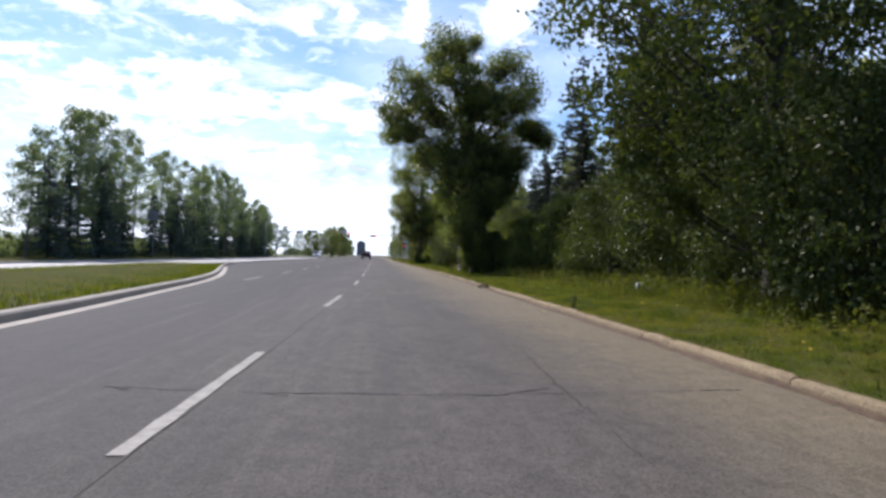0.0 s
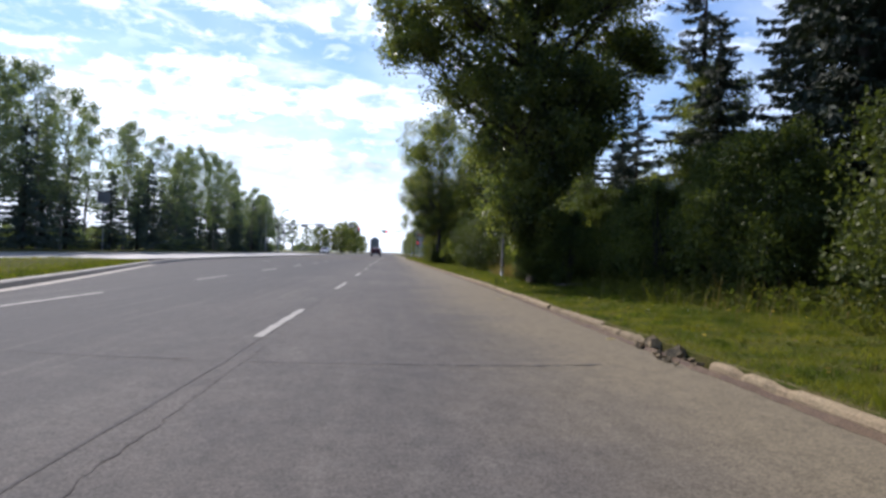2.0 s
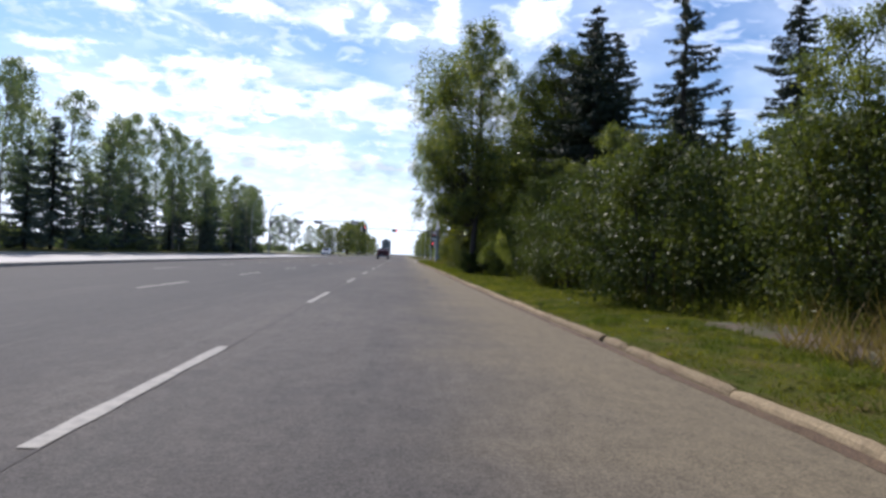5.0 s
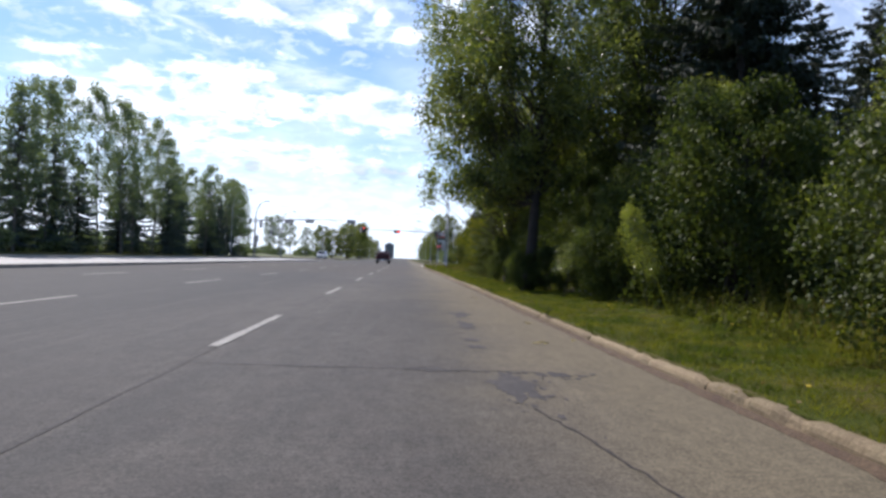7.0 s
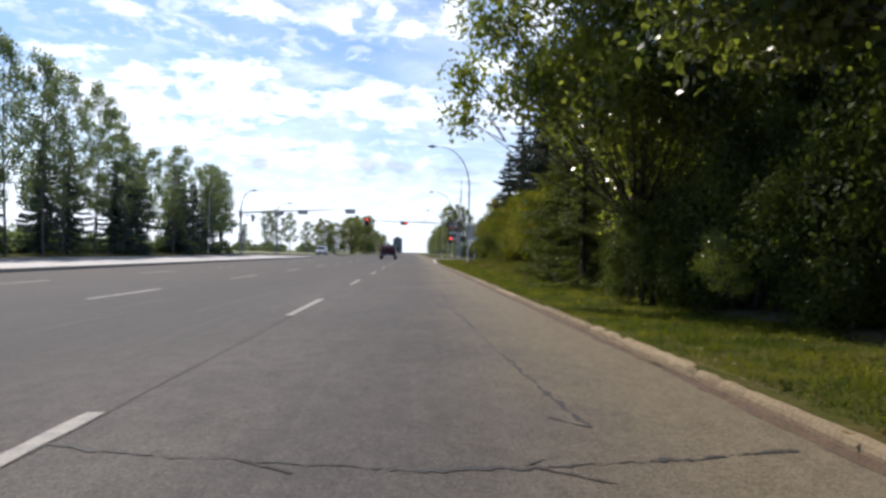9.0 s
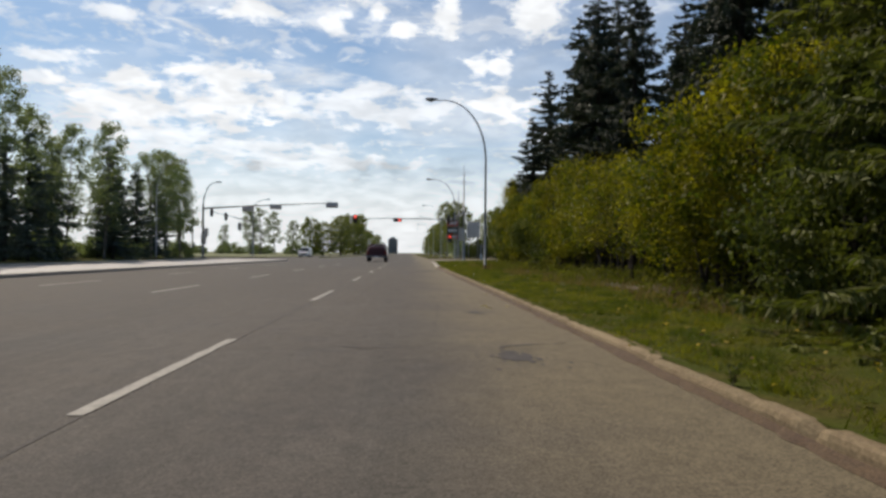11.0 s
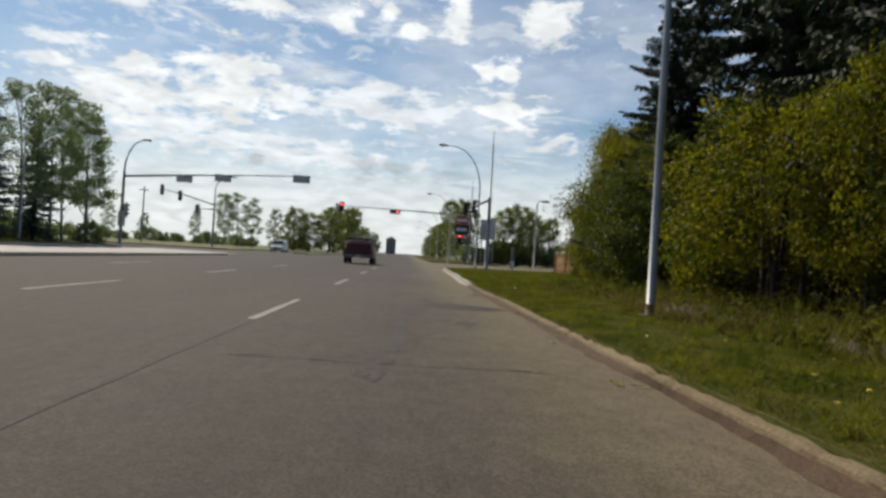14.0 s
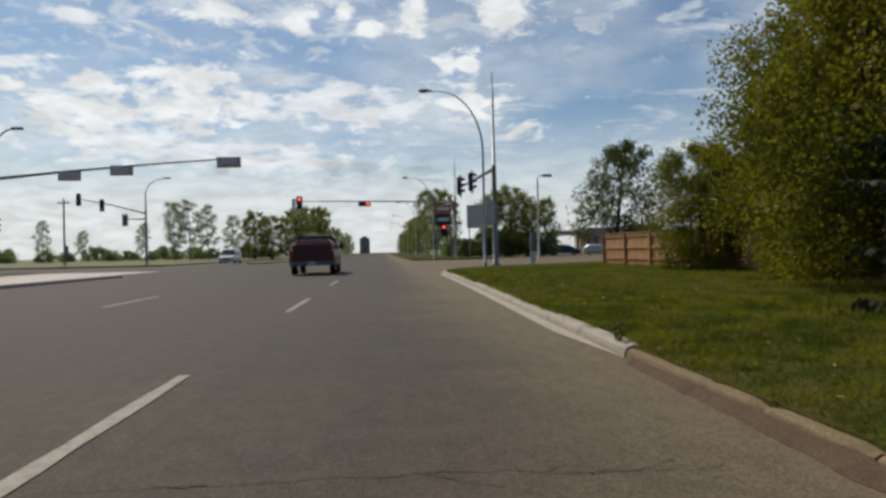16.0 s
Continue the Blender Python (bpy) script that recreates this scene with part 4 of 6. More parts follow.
def broadleaf(name, label, mat, bark, seed, height, base, radius, boughs=26, twigs=24, per=10, leaf=0.16, spread=0.34, trunk=0.2, lean=(0, 0), power=0.8, extra=(), group="", stems=1, core=95, dead=0, vase=False, limb=1.0):
    """Trunk with limbs to each bough, and a crown of single leaves gathered in tufts round the twigs."""
    rng = np.random.default_rng(seed)
    root = thing(name, pose(0, 0, 0), label, "shrub" if name == "shrub" else "tree", group)
    boughs_ = lobes_of(rng, boughs, height - 0.5, base, radius, lean, power, vase) + list(extra)
    bm = bmesh.new()
    for s in range(stems):
        fx, fy = (rng.uniform(-0.35, 0.35, 2) if stems > 1 else (0, 0))
        tx, ty = (rng.uniform(-0.5, 0.5, 2) * radius if stems > 1 else (0, 0))
        pts = [(fx + (lean[0] + tx) * f ** 1.5 + 0.12 * math.sin(3 * f + s), fy + (lean[1] + ty) * f ** 1.5 + 0.1 * math.cos(4 * f + s), -0.1 + height * 0.9 * f) for f in (0, 0.06, 0.2, 0.4, 0.6, 0.8, 1.0)]
        tube(bm, pts, [trunk * 1.2, trunk, trunk * 0.85, trunk * 0.66, trunk * 0.45, trunk * 0.25, trunk * 0.06], 8)
    for x, y, z, r in boughs_:
        z0 = max(base * 0.5, z - 0.25 * height * rng.uniform(0.5, 1.0))
        f0 = max(0.0, min(1.0, (z0 + 0.1) / (height * 0.9)))
        p0 = Vector((lean[0] * f0 ** 1.5, lean[1] * f0 ** 1.5, z0))
        p1 = Vector((x, y, z))
        tube(bm, [p0, p0.lerp(p1, 0.5) + Vector((0, 0, -0.05 * height * 0.3)), p1], [trunk * 0.24 * limb, trunk * 0.15 * limb, trunk * 0.04], 5, cap=False)
        for _ in range(3):
            d = Vector(rng.normal(size=3)).normalized() * r
            tube(bm, [p0.lerp(p1, 0.75), p1 + d], [trunk * 0.09, trunk * 0.02], 4, cap=False)
    for _ in range(dead):
        a = rng.uniform(-0.9, 0.9)
        p0 = Vector((lean[0] + rng.uniform(-1.6, 0.6), lean[1], height * 0.86))
        p1 = p0 + Vector((math.sin(a) * 0.9, rng.uniform(-0.4, 0.4), rng.uniform(1.0, 2.0)))
        tube(bm, [p0, p0.lerp(p1, 0.5) + Vector((0.12, 0, 0)), p1], [0.035, 0.02, 0.008], 4)
        tube(bm, [p0.lerp(p1, 0.5), p1 + Vector((rng.uniform(-0.6, 0.6), 0, -0.2))], [0.016, 0.006], 4)
    part("trunk", bm, bark, root)
    cents, rads = [], []
    for x, y, z, r in boughs_:
        d = rng.normal(size=(twigs, 3))
        d /= np.linalg.norm(d, axis=1, keepdims=True)
        d[:, 2] *= 0.85
        cents.append(np.array((x, y, z)) + d * r * rng.uniform(0.45, 1.12, (twigs, 1)))
        rads.append(np.full(twigs, spread) * rng.uniform(0.6, 1.3, twigs))
    cents, rads = np.concatenate(cents), np.concatenate(rads)
    keep = cents[:, 2] > 0.12
    cents, rads = cents[keep], rads[keep]
    groups = [leaf_quads(cents, rads, per, leaf, rng, droop=0.5)]
    if core:
        inner = np.array([(x, y, z) for x, y, z, r in boughs_])
        groups.append(leaf_quads(inner, np.array([b[3] * 0.66 for b in boughs_]), int(core * 1.4), leaf * 1.25, rng, aspect=0.75))
    v, f = join_quads(groups)
    v[:, 2] = np.maximum(v[:, 2], 0.03)
    ob = new("crown", fast_mesh("crown", v, f, mat))
    ob.parent = root
    return root


def spruce(seed, height, radius, tiers=30, name="spruce_tree", label="tall dark green spruce with drooping boughs", sparse=0.0, bare=0.08, group="", mat=NEEDLE, fine=1.0):
    rng = np.random.default_rng(seed)
    root = thing(name, pose(0, 0, 0), label, "tree", group)
    bm = bmesh.new()
    tube(bm, [(0, 0, -0.1), (0, 0, height * 0.4), (0.05, 0, height * 0.8), (0, 0, height)], [height * 0.014 + 0.03, height * 0.010 + 0.02, 0.05, 0.01], 7)
    cen, ax, wd = [], [], []
    n_b = int(tiers * 8 * (1 - sparse))
    lop = rng.uniform(0, 6.28)
    for t in range(n_b):
        f = min(0.985, (t + rng.uniform(-4, 4)) / n_b)
        f = max(0.0, f)
        z = height * (bare + (1 - bare) * f)
        a = rng.uniform(0, 6.28)
        ln = radius * ((1 - f) ** 0.75) * (1 + 0.18 * math.cos(a - lop) + 0.22 * math.sin(9 * f + 2 * a)) + 0.15
        l2 = ln * min(1.3, max(0.3, rng.normal(0.86, 0.22)))
        dirv = np.array((math.cos(a), math.sin(a), 0.0))
        sink = rng.uniform(0.10, 0.42) * (1 - 0.7 * f) - 0.25 * max(0.0, f - 0.7)
        tip = np.array((0, 0, z)) + dirv * l2 + np.array((0, 0, -sink * l2 + 0.10 * l2))
        mid = np.array((0, 0, z)) + dirv * l2 * 0.55 + np.array((0, 0, -sink * l2))
        tube(bm, [(0, 0, z), tuple(mid), tuple(tip)], [0.022, 0.014, 0.004], 3, cap=False)
        n = max(5, int(l2 / (0.056 * fine)))
        for k in range(n):
            g = (k + 0.6) / n
            p = (1 - g) ** 2 * np.array((0, 0, z)) + 2 * g * (1 - g) * mid + g * g * tip
            side = np.array((-dirv[1], dirv[0], 0.0))
            for sg in (-1, 1, 0.1):
                d = dirv * rng.uniform(0.2, 0.7) + side * sg * rng.uniform(0.4, 1.1) + np.array((0, 0, rng.uniform(-1.3, 0.05)))
                tl = (0.12 + 0.22 * (1 - abs(g - 0.5))) * min(1.0, 0.4 + l2 * 0.45) * rng.uniform(0.6, 1.3) * fine ** 0.5
                cen.append(p)
                ax.append(d / np.linalg.norm(d) * tl)
                wd.append((0.022 + 0.034 * rng.uniform()) * fine)
    part("trunk", bm, BARK, root)
    cen, ax, wd = np.array(cen), np.array(ax), np.array(wd)[:, None]
    sd = np.cross(ax, rng.normal(size=ax.shape))
    sd /= np.linalg.norm(sd, axis=1, keepdims=True) + 1e-9
    v = np.stack([cen, cen + ax * 0.5 + sd * wd, cen + ax, cen + ax * 0.5 - sd * wd], 1).reshape(-1, 3)
    ob = new("crown", fast_mesh("crown", v, np.arange(len(v)).reshape(-1, 4), mat))
    ob.parent = root
    return root


def at(x, y, z=0.15, turn=0.0, s=1.0, sz=None):
    return pose(x, y, z, 0, 0, turn) @ Matrix.Diagonal((s, s, sz or s, 1))


def put(ob, x, y, turn=0.0, s=1.0, sz=None, z=0.15):
    ob.matrix_basis = at(x, y, z, turn, s, sz)
    return ob


def more(ob, x, y, turn=0.0, s=1.0, sz=None, z=0.15):
    return copy_thing(ob, at(x, y, z, turn, s, sz))


# the large poplars by the kerb
POP_LABEL = "tall broad poplar with dark glossy leaves beside the road"


def lobed(seed, lobes, per=6):
    """Boughs gathered into the big lobes of a crown; a lobe: x, y, z, radius."""
    rr = random.Random(seed)
    out = []
    for x, y, z, r in lobes:
        out.append((x, y, z, r * 0.72))
        for k in range(per):
            a, u = k * 2.399 + rr.uniform(-0.4, 0.4), rr.uniform(-0.8, 0.8)
            q = math.sqrt(1 - u * u) * r * rr.uniform(0.45, 0.8)
            out.append((x + q * math.cos(a), y + q * math.sin(a), z + u * r * 0.85, r * rr.uniform(0.46, 0.70)))
    return out


put(broadleaf("poplar_tree", POP_LABEL, POPLAR, BARK, 11, 12.4, 1.5, 2.2, 22, 44, 24, 0.10, 0.34, 0.24, (-0.8, 0), 0.6, core=130,
                      extra=lobed(5, ((-3.5, -0.2, 9.0, 1.5), (-4.0, 0.6, 7.4, 1.0), (-2.6, 0.2, 8.0, 1.5), (-1.5, 0.3, 10.7, 1.6), (-1.2, -0.6, 8.6, 1.8), (1.9, 0.2, 9.8, 1.6), (1.8, -0.7, 8.0, 1.5), (3.0, 0.3, 7.0, 0.9), (1.7, 0.2, 5.6, 1.2), (1.3, 0.3, 4.2, 1.0), (0.4, 0.6, 7.4, 1.8), (-2.0, 0.2, 6.4, 1.4), (0.2, 0.0, 9.0, 1.4), (-0.8, -0.4, 5.2, 1.7), (0.9, -0.4, 5.6, 1.4), (0.4, -0.6, 3.6, 1.4), (-0.6, -0.5, 2.6, 1.2), (0.6, 0.4, 1.5, 1.0), (-0.1, -0.5, 1.2, 0.8)), 5)), 4.4, 35.4)
pop_b = put(broadleaf("poplar_tree", "tall dark poplar with a bare trunk and a high crown", POPLAR, BARK, 12, 12.4, 4.6, 2.5, 40, 30, 16, 0.10, 0.34, 0.15, (0.1, 0), 0.5, core=50, limb=0.6,
                      extra=lobed(8, ((-1.2, 0.6, 6.4, 1.1), (-1.4, 0.2, 8.6, 1.2), (-1.1, 1.5, 4.4, 1.2), (-1.6, 2.0, 6.4, 1.3), (-0.8, 1.2, 2.8, 0.9), (-2.0, 2.6, 5.4, 1.2), (0.5, 0.2, 4.0, 1.1), (0.4, -0.5, 5.4, 1.2), (-0.2, 0.2, 3.2, 0.8)), 5)), 3.8, 70.9)
pop_c = put(broadleaf("poplar_tree", POP_LABEL, THICKET, BARK, 13, 13.2, 1.6, 3.9, 56, 44, 18, 0.11, 0.34, 0.2, (-0.4, 0.2), 0.65,
                      extra=((-3.6, 0.3, 5.6, 1.0), (-3.3, -0.4, 7.0, 1.2), (-3.0, 0.2, 4.0, 0.9), (-2.8, -0.3, 8.8, 1.2), (-2.6, 0.5, 2.9, 0.7), (-2.6, 0.6, 10.4, 1.1))), 6.9, 12.6)
put(broadleaf("poplar_tree", "broad poplar with glossy leaves overhanging the verge, dead twigs on top", GLOSSY, BARK, 16, 13.4, 2.6, 3.3, 34, 23, 14, 0.105, 0.36, 0.15, (-0.4, 0), 0.5, core=22, dead=9, limb=0.45,
                      extra=lobed(9, ((-1.6, -1.2, 4.0, 1.0), (-2.3, 0.3, 5.4, 1.1), (-2.5, 0.0, 7.4, 1.1), (-2.6, 0.2, 9.4, 1.1), (0.2, -1.8, 3.6, 1.0), (1.2, -1.2, 5.0, 1.2), (-0.6, -1.0, 5.8, 1.2), (1.0, -1.6, 7.2, 1.2), (0.0, -0.4, 2.6, 0.9), (0.4, 0.2, 1.4, 0.9), (-0.5, -2.0, 4.8, 1.2), (-1.3, -1.7, 5.6, 1.1), (0.7, -2.3, 6.0, 1.3), (0.0, -1.6, 3.4, 0.9), (-1.0, -2.2, 3.6, 0.9), (0.9, -2.4, 3.2, 0.9), (-1.8, -0.8, 3.6, 0.9), (-3.0, 0.2, 10.2, 1.3), (-2.3, 0.0, 11.8, 1.4), (-0.6, 0.2, 12.4, 1.3), (1.2, 0.0, 12.0, 1.4), (2.6, 0.4, 10.6, 1.4)), 5) + [(-3.2, 0.2, 3.3, 0.42), (-3.1, 0.1, 4.0, 0.4)]), 4.5, 79.8)
pop_d = put(broadleaf("poplar_tree", "poplar of middle height behind the verge", POPLAR, BARK, 14, 9.4, 0.6, 2.7, 34, 36, 20, 0.085, 0.30, 0.13, (0, 0), 0.5), 7.7, 60.6, 0, 0.72, 0.60)
sap = put(broadleaf("poplar_sapling", "young poplar with pale sunlit leaves near the pole", GLOSSY, BARK, 15, 4.6, 1.6, 1.5, 24, 24, 9, 0.088, 0.32, 0.022, (-1.1, -0.7), 0.7, core=16), 5.0, 39.0)
more(pop_d, 8.8, 49.5, 70, 1.05)
more(pop_d, 10.7, 37.6, 40, 1.12, 1.36)
more(pop_c, 9.4, 81.5, 130, 0.95)
more(sap, 3.95, 67.3, 130, 0.36)
more(sap, 4.1, 75.0, 250, 0.24)
more(sap, 4.4, 63.4, 300, 0.24, 0.40)
more(pop_d, 9.8, 5.5, 20, 1.25)
more(pop_b, 9.0, -1.5, 40, 0.9)
more(pop_c, 9.6, 76.4, 20, 1.0)
more(pop_d, 7.6, 68.6, 260, 1.0)

# shrubs and thicket along the verge
TH_LABEL = "dense dark green thicket shrub at the edge of the grass"
sh_a = put(broadleaf("shrub", "round leafy green shrub at the edge of the grass", DOGWOOD, BARK, 21, 3.9, 0.3, 2.1, 32, 36, 20, 0.08, 0.30, 0.06, (0, 0), 0.45, stems=5), 7.4, 22.3)
sh_b = put(broadleaf("shrub", TH_LABEL, THICKET, BARK, 22, 4.3, 0.3, 2.0, 32, 36, 18, 0.085, 0.30, 0.06, (0, 0), 0.45, stems=5), 6.3, 64.3)
sh_c = put(broadleaf("shrub", "spreading green shrub with pale leaf tips by the verge", DOGWOOD, BARK, 23, 3.3, 0.3, 2.2, 30, 36, 20, 0.08, 0.30, 0.05, (0, 0), 0.4, stems=6), 5.4, 49.8)
SHRUBS_A = ((6.9, 1.0, sh_a, 1.1, 80), (7.3, 5.0, sh_c, 1.1, 20), (6.4, 9.6, sh_a, 1.0, 200), (8.2, 15.0, sh_a, 1.0, 150), (7.9, 18.6, sh_c, 1.1, 40),
    (9.6, 24.5, sh_a, 1.1, 250), (7.2, 27.6, sh_b, 0.85, 140), (8.3, 30.5, sh_b, 0.9, 0), (6.5, 30.8, sh_b, 0.65, 300), (6.9, 33.4, sh_b, 0.7, 95),
    # those with x under 5 are added, standing in for shade round the trunk
    (4.95, 34.2, sh_b, 0.52, 75), (9.2, 34.5, sh_b, 1.0, 60), (4.2, 34.7, sh_b, 0.34, 10), (6.6, 36.6, sh_b, 0.6, 15), (4.5, 36.6, sh_b, 0.36, 200),
    (7.3, 38.6, sh_b, 0.8, 110),)
SHRUBS_B = ((8.2, 42.5, sh_b, 0.95, 300), (7.0, 46.0, sh_c, 1.0, 210), (5.9, 53.0, sh_c, 1.0, 70), (5.2, 57.4, sh_c, 0.75, 160), (7.6, 57.5, sh_b, 1.0, 120),
    (8.0, 61.0, sh_b, 1.05, 30), (5.2, 66.9, sh_b, 0.6, 20), (5.4, 67.3, sh_c, 0.6, 44), (8.6, 67.5, sh_b, 1.05, 210), (6.9, 70.4, sh_b, 0.85, 10),
    (5.9, 71.4, sh_b, 0.7, 300), (3.6, 70.7, sh_b, 0.24, 75), (4.3, 70.9, sh_b, 0.30, 190), (6.2, 73.4, sh_b, 0.9, 310), (5.2, 74.6, sh_b, 0.55, 200), (4.9, 77.6, sh_b, 0.50, 110), (4.3, 78.7, sh_b, 0.42, 30), (6.6, 75.6, sh_b, 1.0, 20), (5.4, 76.8, sh_b, 0.70, 0),)
SHRUBS_C = ((6.6, 77.5, sh_b, 0.9, 300), (5.6, 79.2, sh_b, 0.6, 135), (6.4, 83.0, sh_b, 0.95, 180),
    (8.0, 86.0, sh_b, 1.1, 20), (5.5, 89.2, sh_b, 0.72, 250),)
for x, y, src, s, t in SHRUBS_A + SHRUBS_B + SHRUBS_C:
    more(sh_a if src is None else src, x, y, t, s)
WI_LABEL = "yellow-green willow shrub overhanging the grass"
wi_a = put(broadleaf("shrub", WI_LABEL, WILLOW, BARK, 31, 4.2, 0.8, 2.0, 26, 32, 17, 0.082, 0.27, 0.05, (-0.1, 0), 0.45, stems=7, core=40), 6.2, 93.0)
wi_b = put(broadleaf("shrub", WI_LABEL, WILLOW, BARK, 32, 3.9, 0.9, 2.1, 24, 32, 17, 0.082, 0.27, 0.05, (0.1, 0), 0.4, stems=7, core=50), 7.4, 95.6)
wi_c = put(broadleaf("shrub", "tall round willow shrub with yellowing leaves", OLIVE, BARK, 33, 7.0, 0.3, 2.7, 54, 44, 18, 0.085, 0.36, 0.06, (0, 0), 0.45, stems=6, core=120), 8.8, 131.2, 0, 1.0, 0.9)
wi_d = put(broadleaf("shrub", "thin tall willow shrub with bare lower stems showing", WILLOW, BARK, 34, 4.6, 1.4, 2.0, 22, 20, 14, 0.085, 0.36, 0.05, (0.2, 0), 0.5, stems=9, core=14), 6.4, 100.6, 0, 1.0, 0.78)
more(wi_d, 6.9, 98.2, 200, 0.95, 0.72)
more(wi_d, 6.6, 103.6, 80, 0.95, 0.9)
more(wi_d, 6.7, 105.4, 150, 0.85, 1.18)
more(wi_d, 7.5, 106.8, 300, 0.95, 1.26)
hr = random.Random(17)
for k in range(13):
    y = 91.6 + k * 2.8 + hr.uniform(-0.7, 0.7)
    x = 5.75 + max(0.0, y - 98) * 0.055 + hr.uniform(-0.35, 0.35)
    if not 96.5 < y < 104.5:
        more((wi_a, wi_b, wi_a, sh_b)[k % 4], x, y, hr.uniform(0, 360), hr.uniform(0.7, 1.12), hr.uniform(0.62, 1.08))
    more((wi_b, wi_a, wi_d)[k % 3], x + 2.4, y + hr.uniform(-1, 1), hr.uniform(0, 360), hr.uniform(0.9, 1.25), hr.uniform(0.88, 1.18) * (0.78 if y < 103 else 1.0))
for x, y, src, s, t in ((10.1, 135.2, wi_c, 1.06, 90), (12.4, 139.2, wi_c, 0.9, 200), (12.9, 143.0, wi_a, 0.9, 20), (9.9, 141.2, wi_c, 0.64, 130), (11.6, 141.6, wi_b, 1.0, 60), (12.2, 133.6, wi_c, 1.1, 280), (8.0, 126.6, sh_b, 1.1, 330), (10.6, 131.8, sh_b, 1.3, 120)):
    more(src, x, y, t, s)

# spruces
sp_a = put(spruce(41, 13.5, 3.3), 10.9, 30.3)
sp_b = put(spruce(42, 14.5, 3.1, 34), 9.7, 128.8, 0, 0.9)
sp_c = put(spruce(43, 12.6, 2.3, 22, label="thin ragged spruce with gaps between its boughs", sparse=0.3), 10.8, 38.7, 0, 0.98)
sp_d = put(spruce(44, 6.2, 1.5, 22, label="young olive-green spruce at the edge of the thicket", mat=OLIVE_NEEDLE, bare=0.02, fine=0.42), 5.0, 88.0)
more(sp_c, 9.4, 41.2, 80, 0.55, 0.6)
SPRUCES_A = ((14.0, 10.0, sp_a, 1.0, 15), (18.0, 18.0, sp_b, 1.1, 70), (15.4, 29.0, sp_a, 1.1, 40), (13.2, 29.5, sp_a, 1.05, 230), (12.0, 30.6, sp_b, 0.95, 100),
    (9.9, 35.6, sp_a, 0.62, 20), (12.6, 21.5, sp_b, 0.95, 160), (14.6, 35.0, sp_b, 1.1, 20), (13.4, 36.5, sp_b, 1.0, 200), (16.5, 37.0, sp_b, 1.0, 80), (11.0, 63.5, sp_c, 1.0, 60), (17.0, 66.0, sp_b, 1.0, 130),
    (9.6, 71.4, sp_a, 0.95, 250), (10.0, 73.0, sp_a, 1.05, 340), (10.6, 75.0, sp_a, 1.0, 160), (16.5, 75.5, sp_a, 0.8, 200), (12.0, 75.6, sp_b, 1.05, 90),
    (12.5, 78.5, sp_b, 0.95, 250),)
SPRUCES_B = ((4.9, 81.6, sp_d, 0.62, 70), (4.4, 83.4, sp_d, 0.66, 130), (5.2, 85.0, sp_d, 0.8, 250), (4.7, 86.6, sp_d, 0.72, 10), (12.0, 88.0, sp_b, 1.0, 115), (8.2, 88.4, sp_d, 1.2, 300), (6.2, 90.2, sp_d, 1.0, 220), (7.2, 90.8, sp_d, 0.9, 100),
    (12.5, 91.5, sp_b, 1.1, 45), (14.0, 95.0, sp_a, 1.05, 310), (10.6, 98.0, sp_a, 1.05, 280), (13.5, 103.0, sp_b, 1.05, 220), (11.0, 104.0, sp_b, 1.05, 190),
    (12.8, 109.5, sp_a, 1.15, 10), (15.8, 110.0, sp_a, 1.1, 150), (10.6, 113.5, sp_b, 1.02, 60), (14.5, 117.5, sp_b, 1.05, 35), (10.2, 118.0, sp_a, 1.08, 220),
    (11.4, 118.5, sp_a, 1.05, 170),)
SPRUCES_C = ((12.3, 123.0, sp_a, 1.0, 300), (16.5, 124.0, sp_a, 1.1, 20), (10.7, 124.5, sp_a, 1.1, 30), (11.4, 126.0, sp_b, 0.9, 75), (8.4, 127.3, sp_b, 0.74, 140),
    (12.7, 127.4, sp_a, 1.12, 140),)
for x, y, src, s, t in SPRUCES_A + SPRUCES_B + SPRUCES_C:
    more(src, x, y, t, s)
# woods behind
wood_a = put(broadleaf("poplar_tree", "poplar in the dark wood behind the shrubs", POPLAR, BARK, 71, 11.5, 0.8, 3.4, 34, 22, 8, 0.22, 0.5, 0.16, (0, 0), 0.5, core=30), 19.0, 3.0)
wood_b = put(broadleaf("poplar_tree", "poplar in the dark wood behind the shrubs", POPLAR, BARK, 72, 9.0, 0.5, 3.0, 30, 22, 8, 0.22, 0.5, 0.14, (0, 0), 0.45, core=30), 18.0, 24.0)
rnd = random.Random(77)
for i in range(46):
    x, y = rnd.uniform(15, 27), -6 + i * 2.9 + rnd.uniform(-1.2, 1.2)
    if y > 126:
        continue
    more(rnd.choice((wood_a, wood_b, wood_a, wood_b, sp_a)), x, y, rnd.uniform(0, 360), rnd.uniform(0.85, 1.1) * (0.42 if 38 < y < 66 else 0.6 if 66 <= y < 84 else 1.0))

# the row across the road: airy aspens over spruces, haze painted into their colours
AS_LABEL = "slender aspen with a light airy crown in the roadside row"
as_a = put(broadleaf("aspen_tree", AS_LABEL, ASPEN, PALE_BARK, 51, 12.6, 3.2, 2.0, 24, 20, 10, 0.19, 0.42, 0.10, (0.3, 0), 0.6, core=0), -25.5, 61.5)
as_b = put(broadleaf("aspen_tree", AS_LABEL, ASPEN, PALE_BARK, 52, 13.8, 3.6, 2.2, 26, 20, 10, 0.19, 0.44, 0.11, (-0.4, 0.2), 0.55, core=0), -25.0, 66.5)
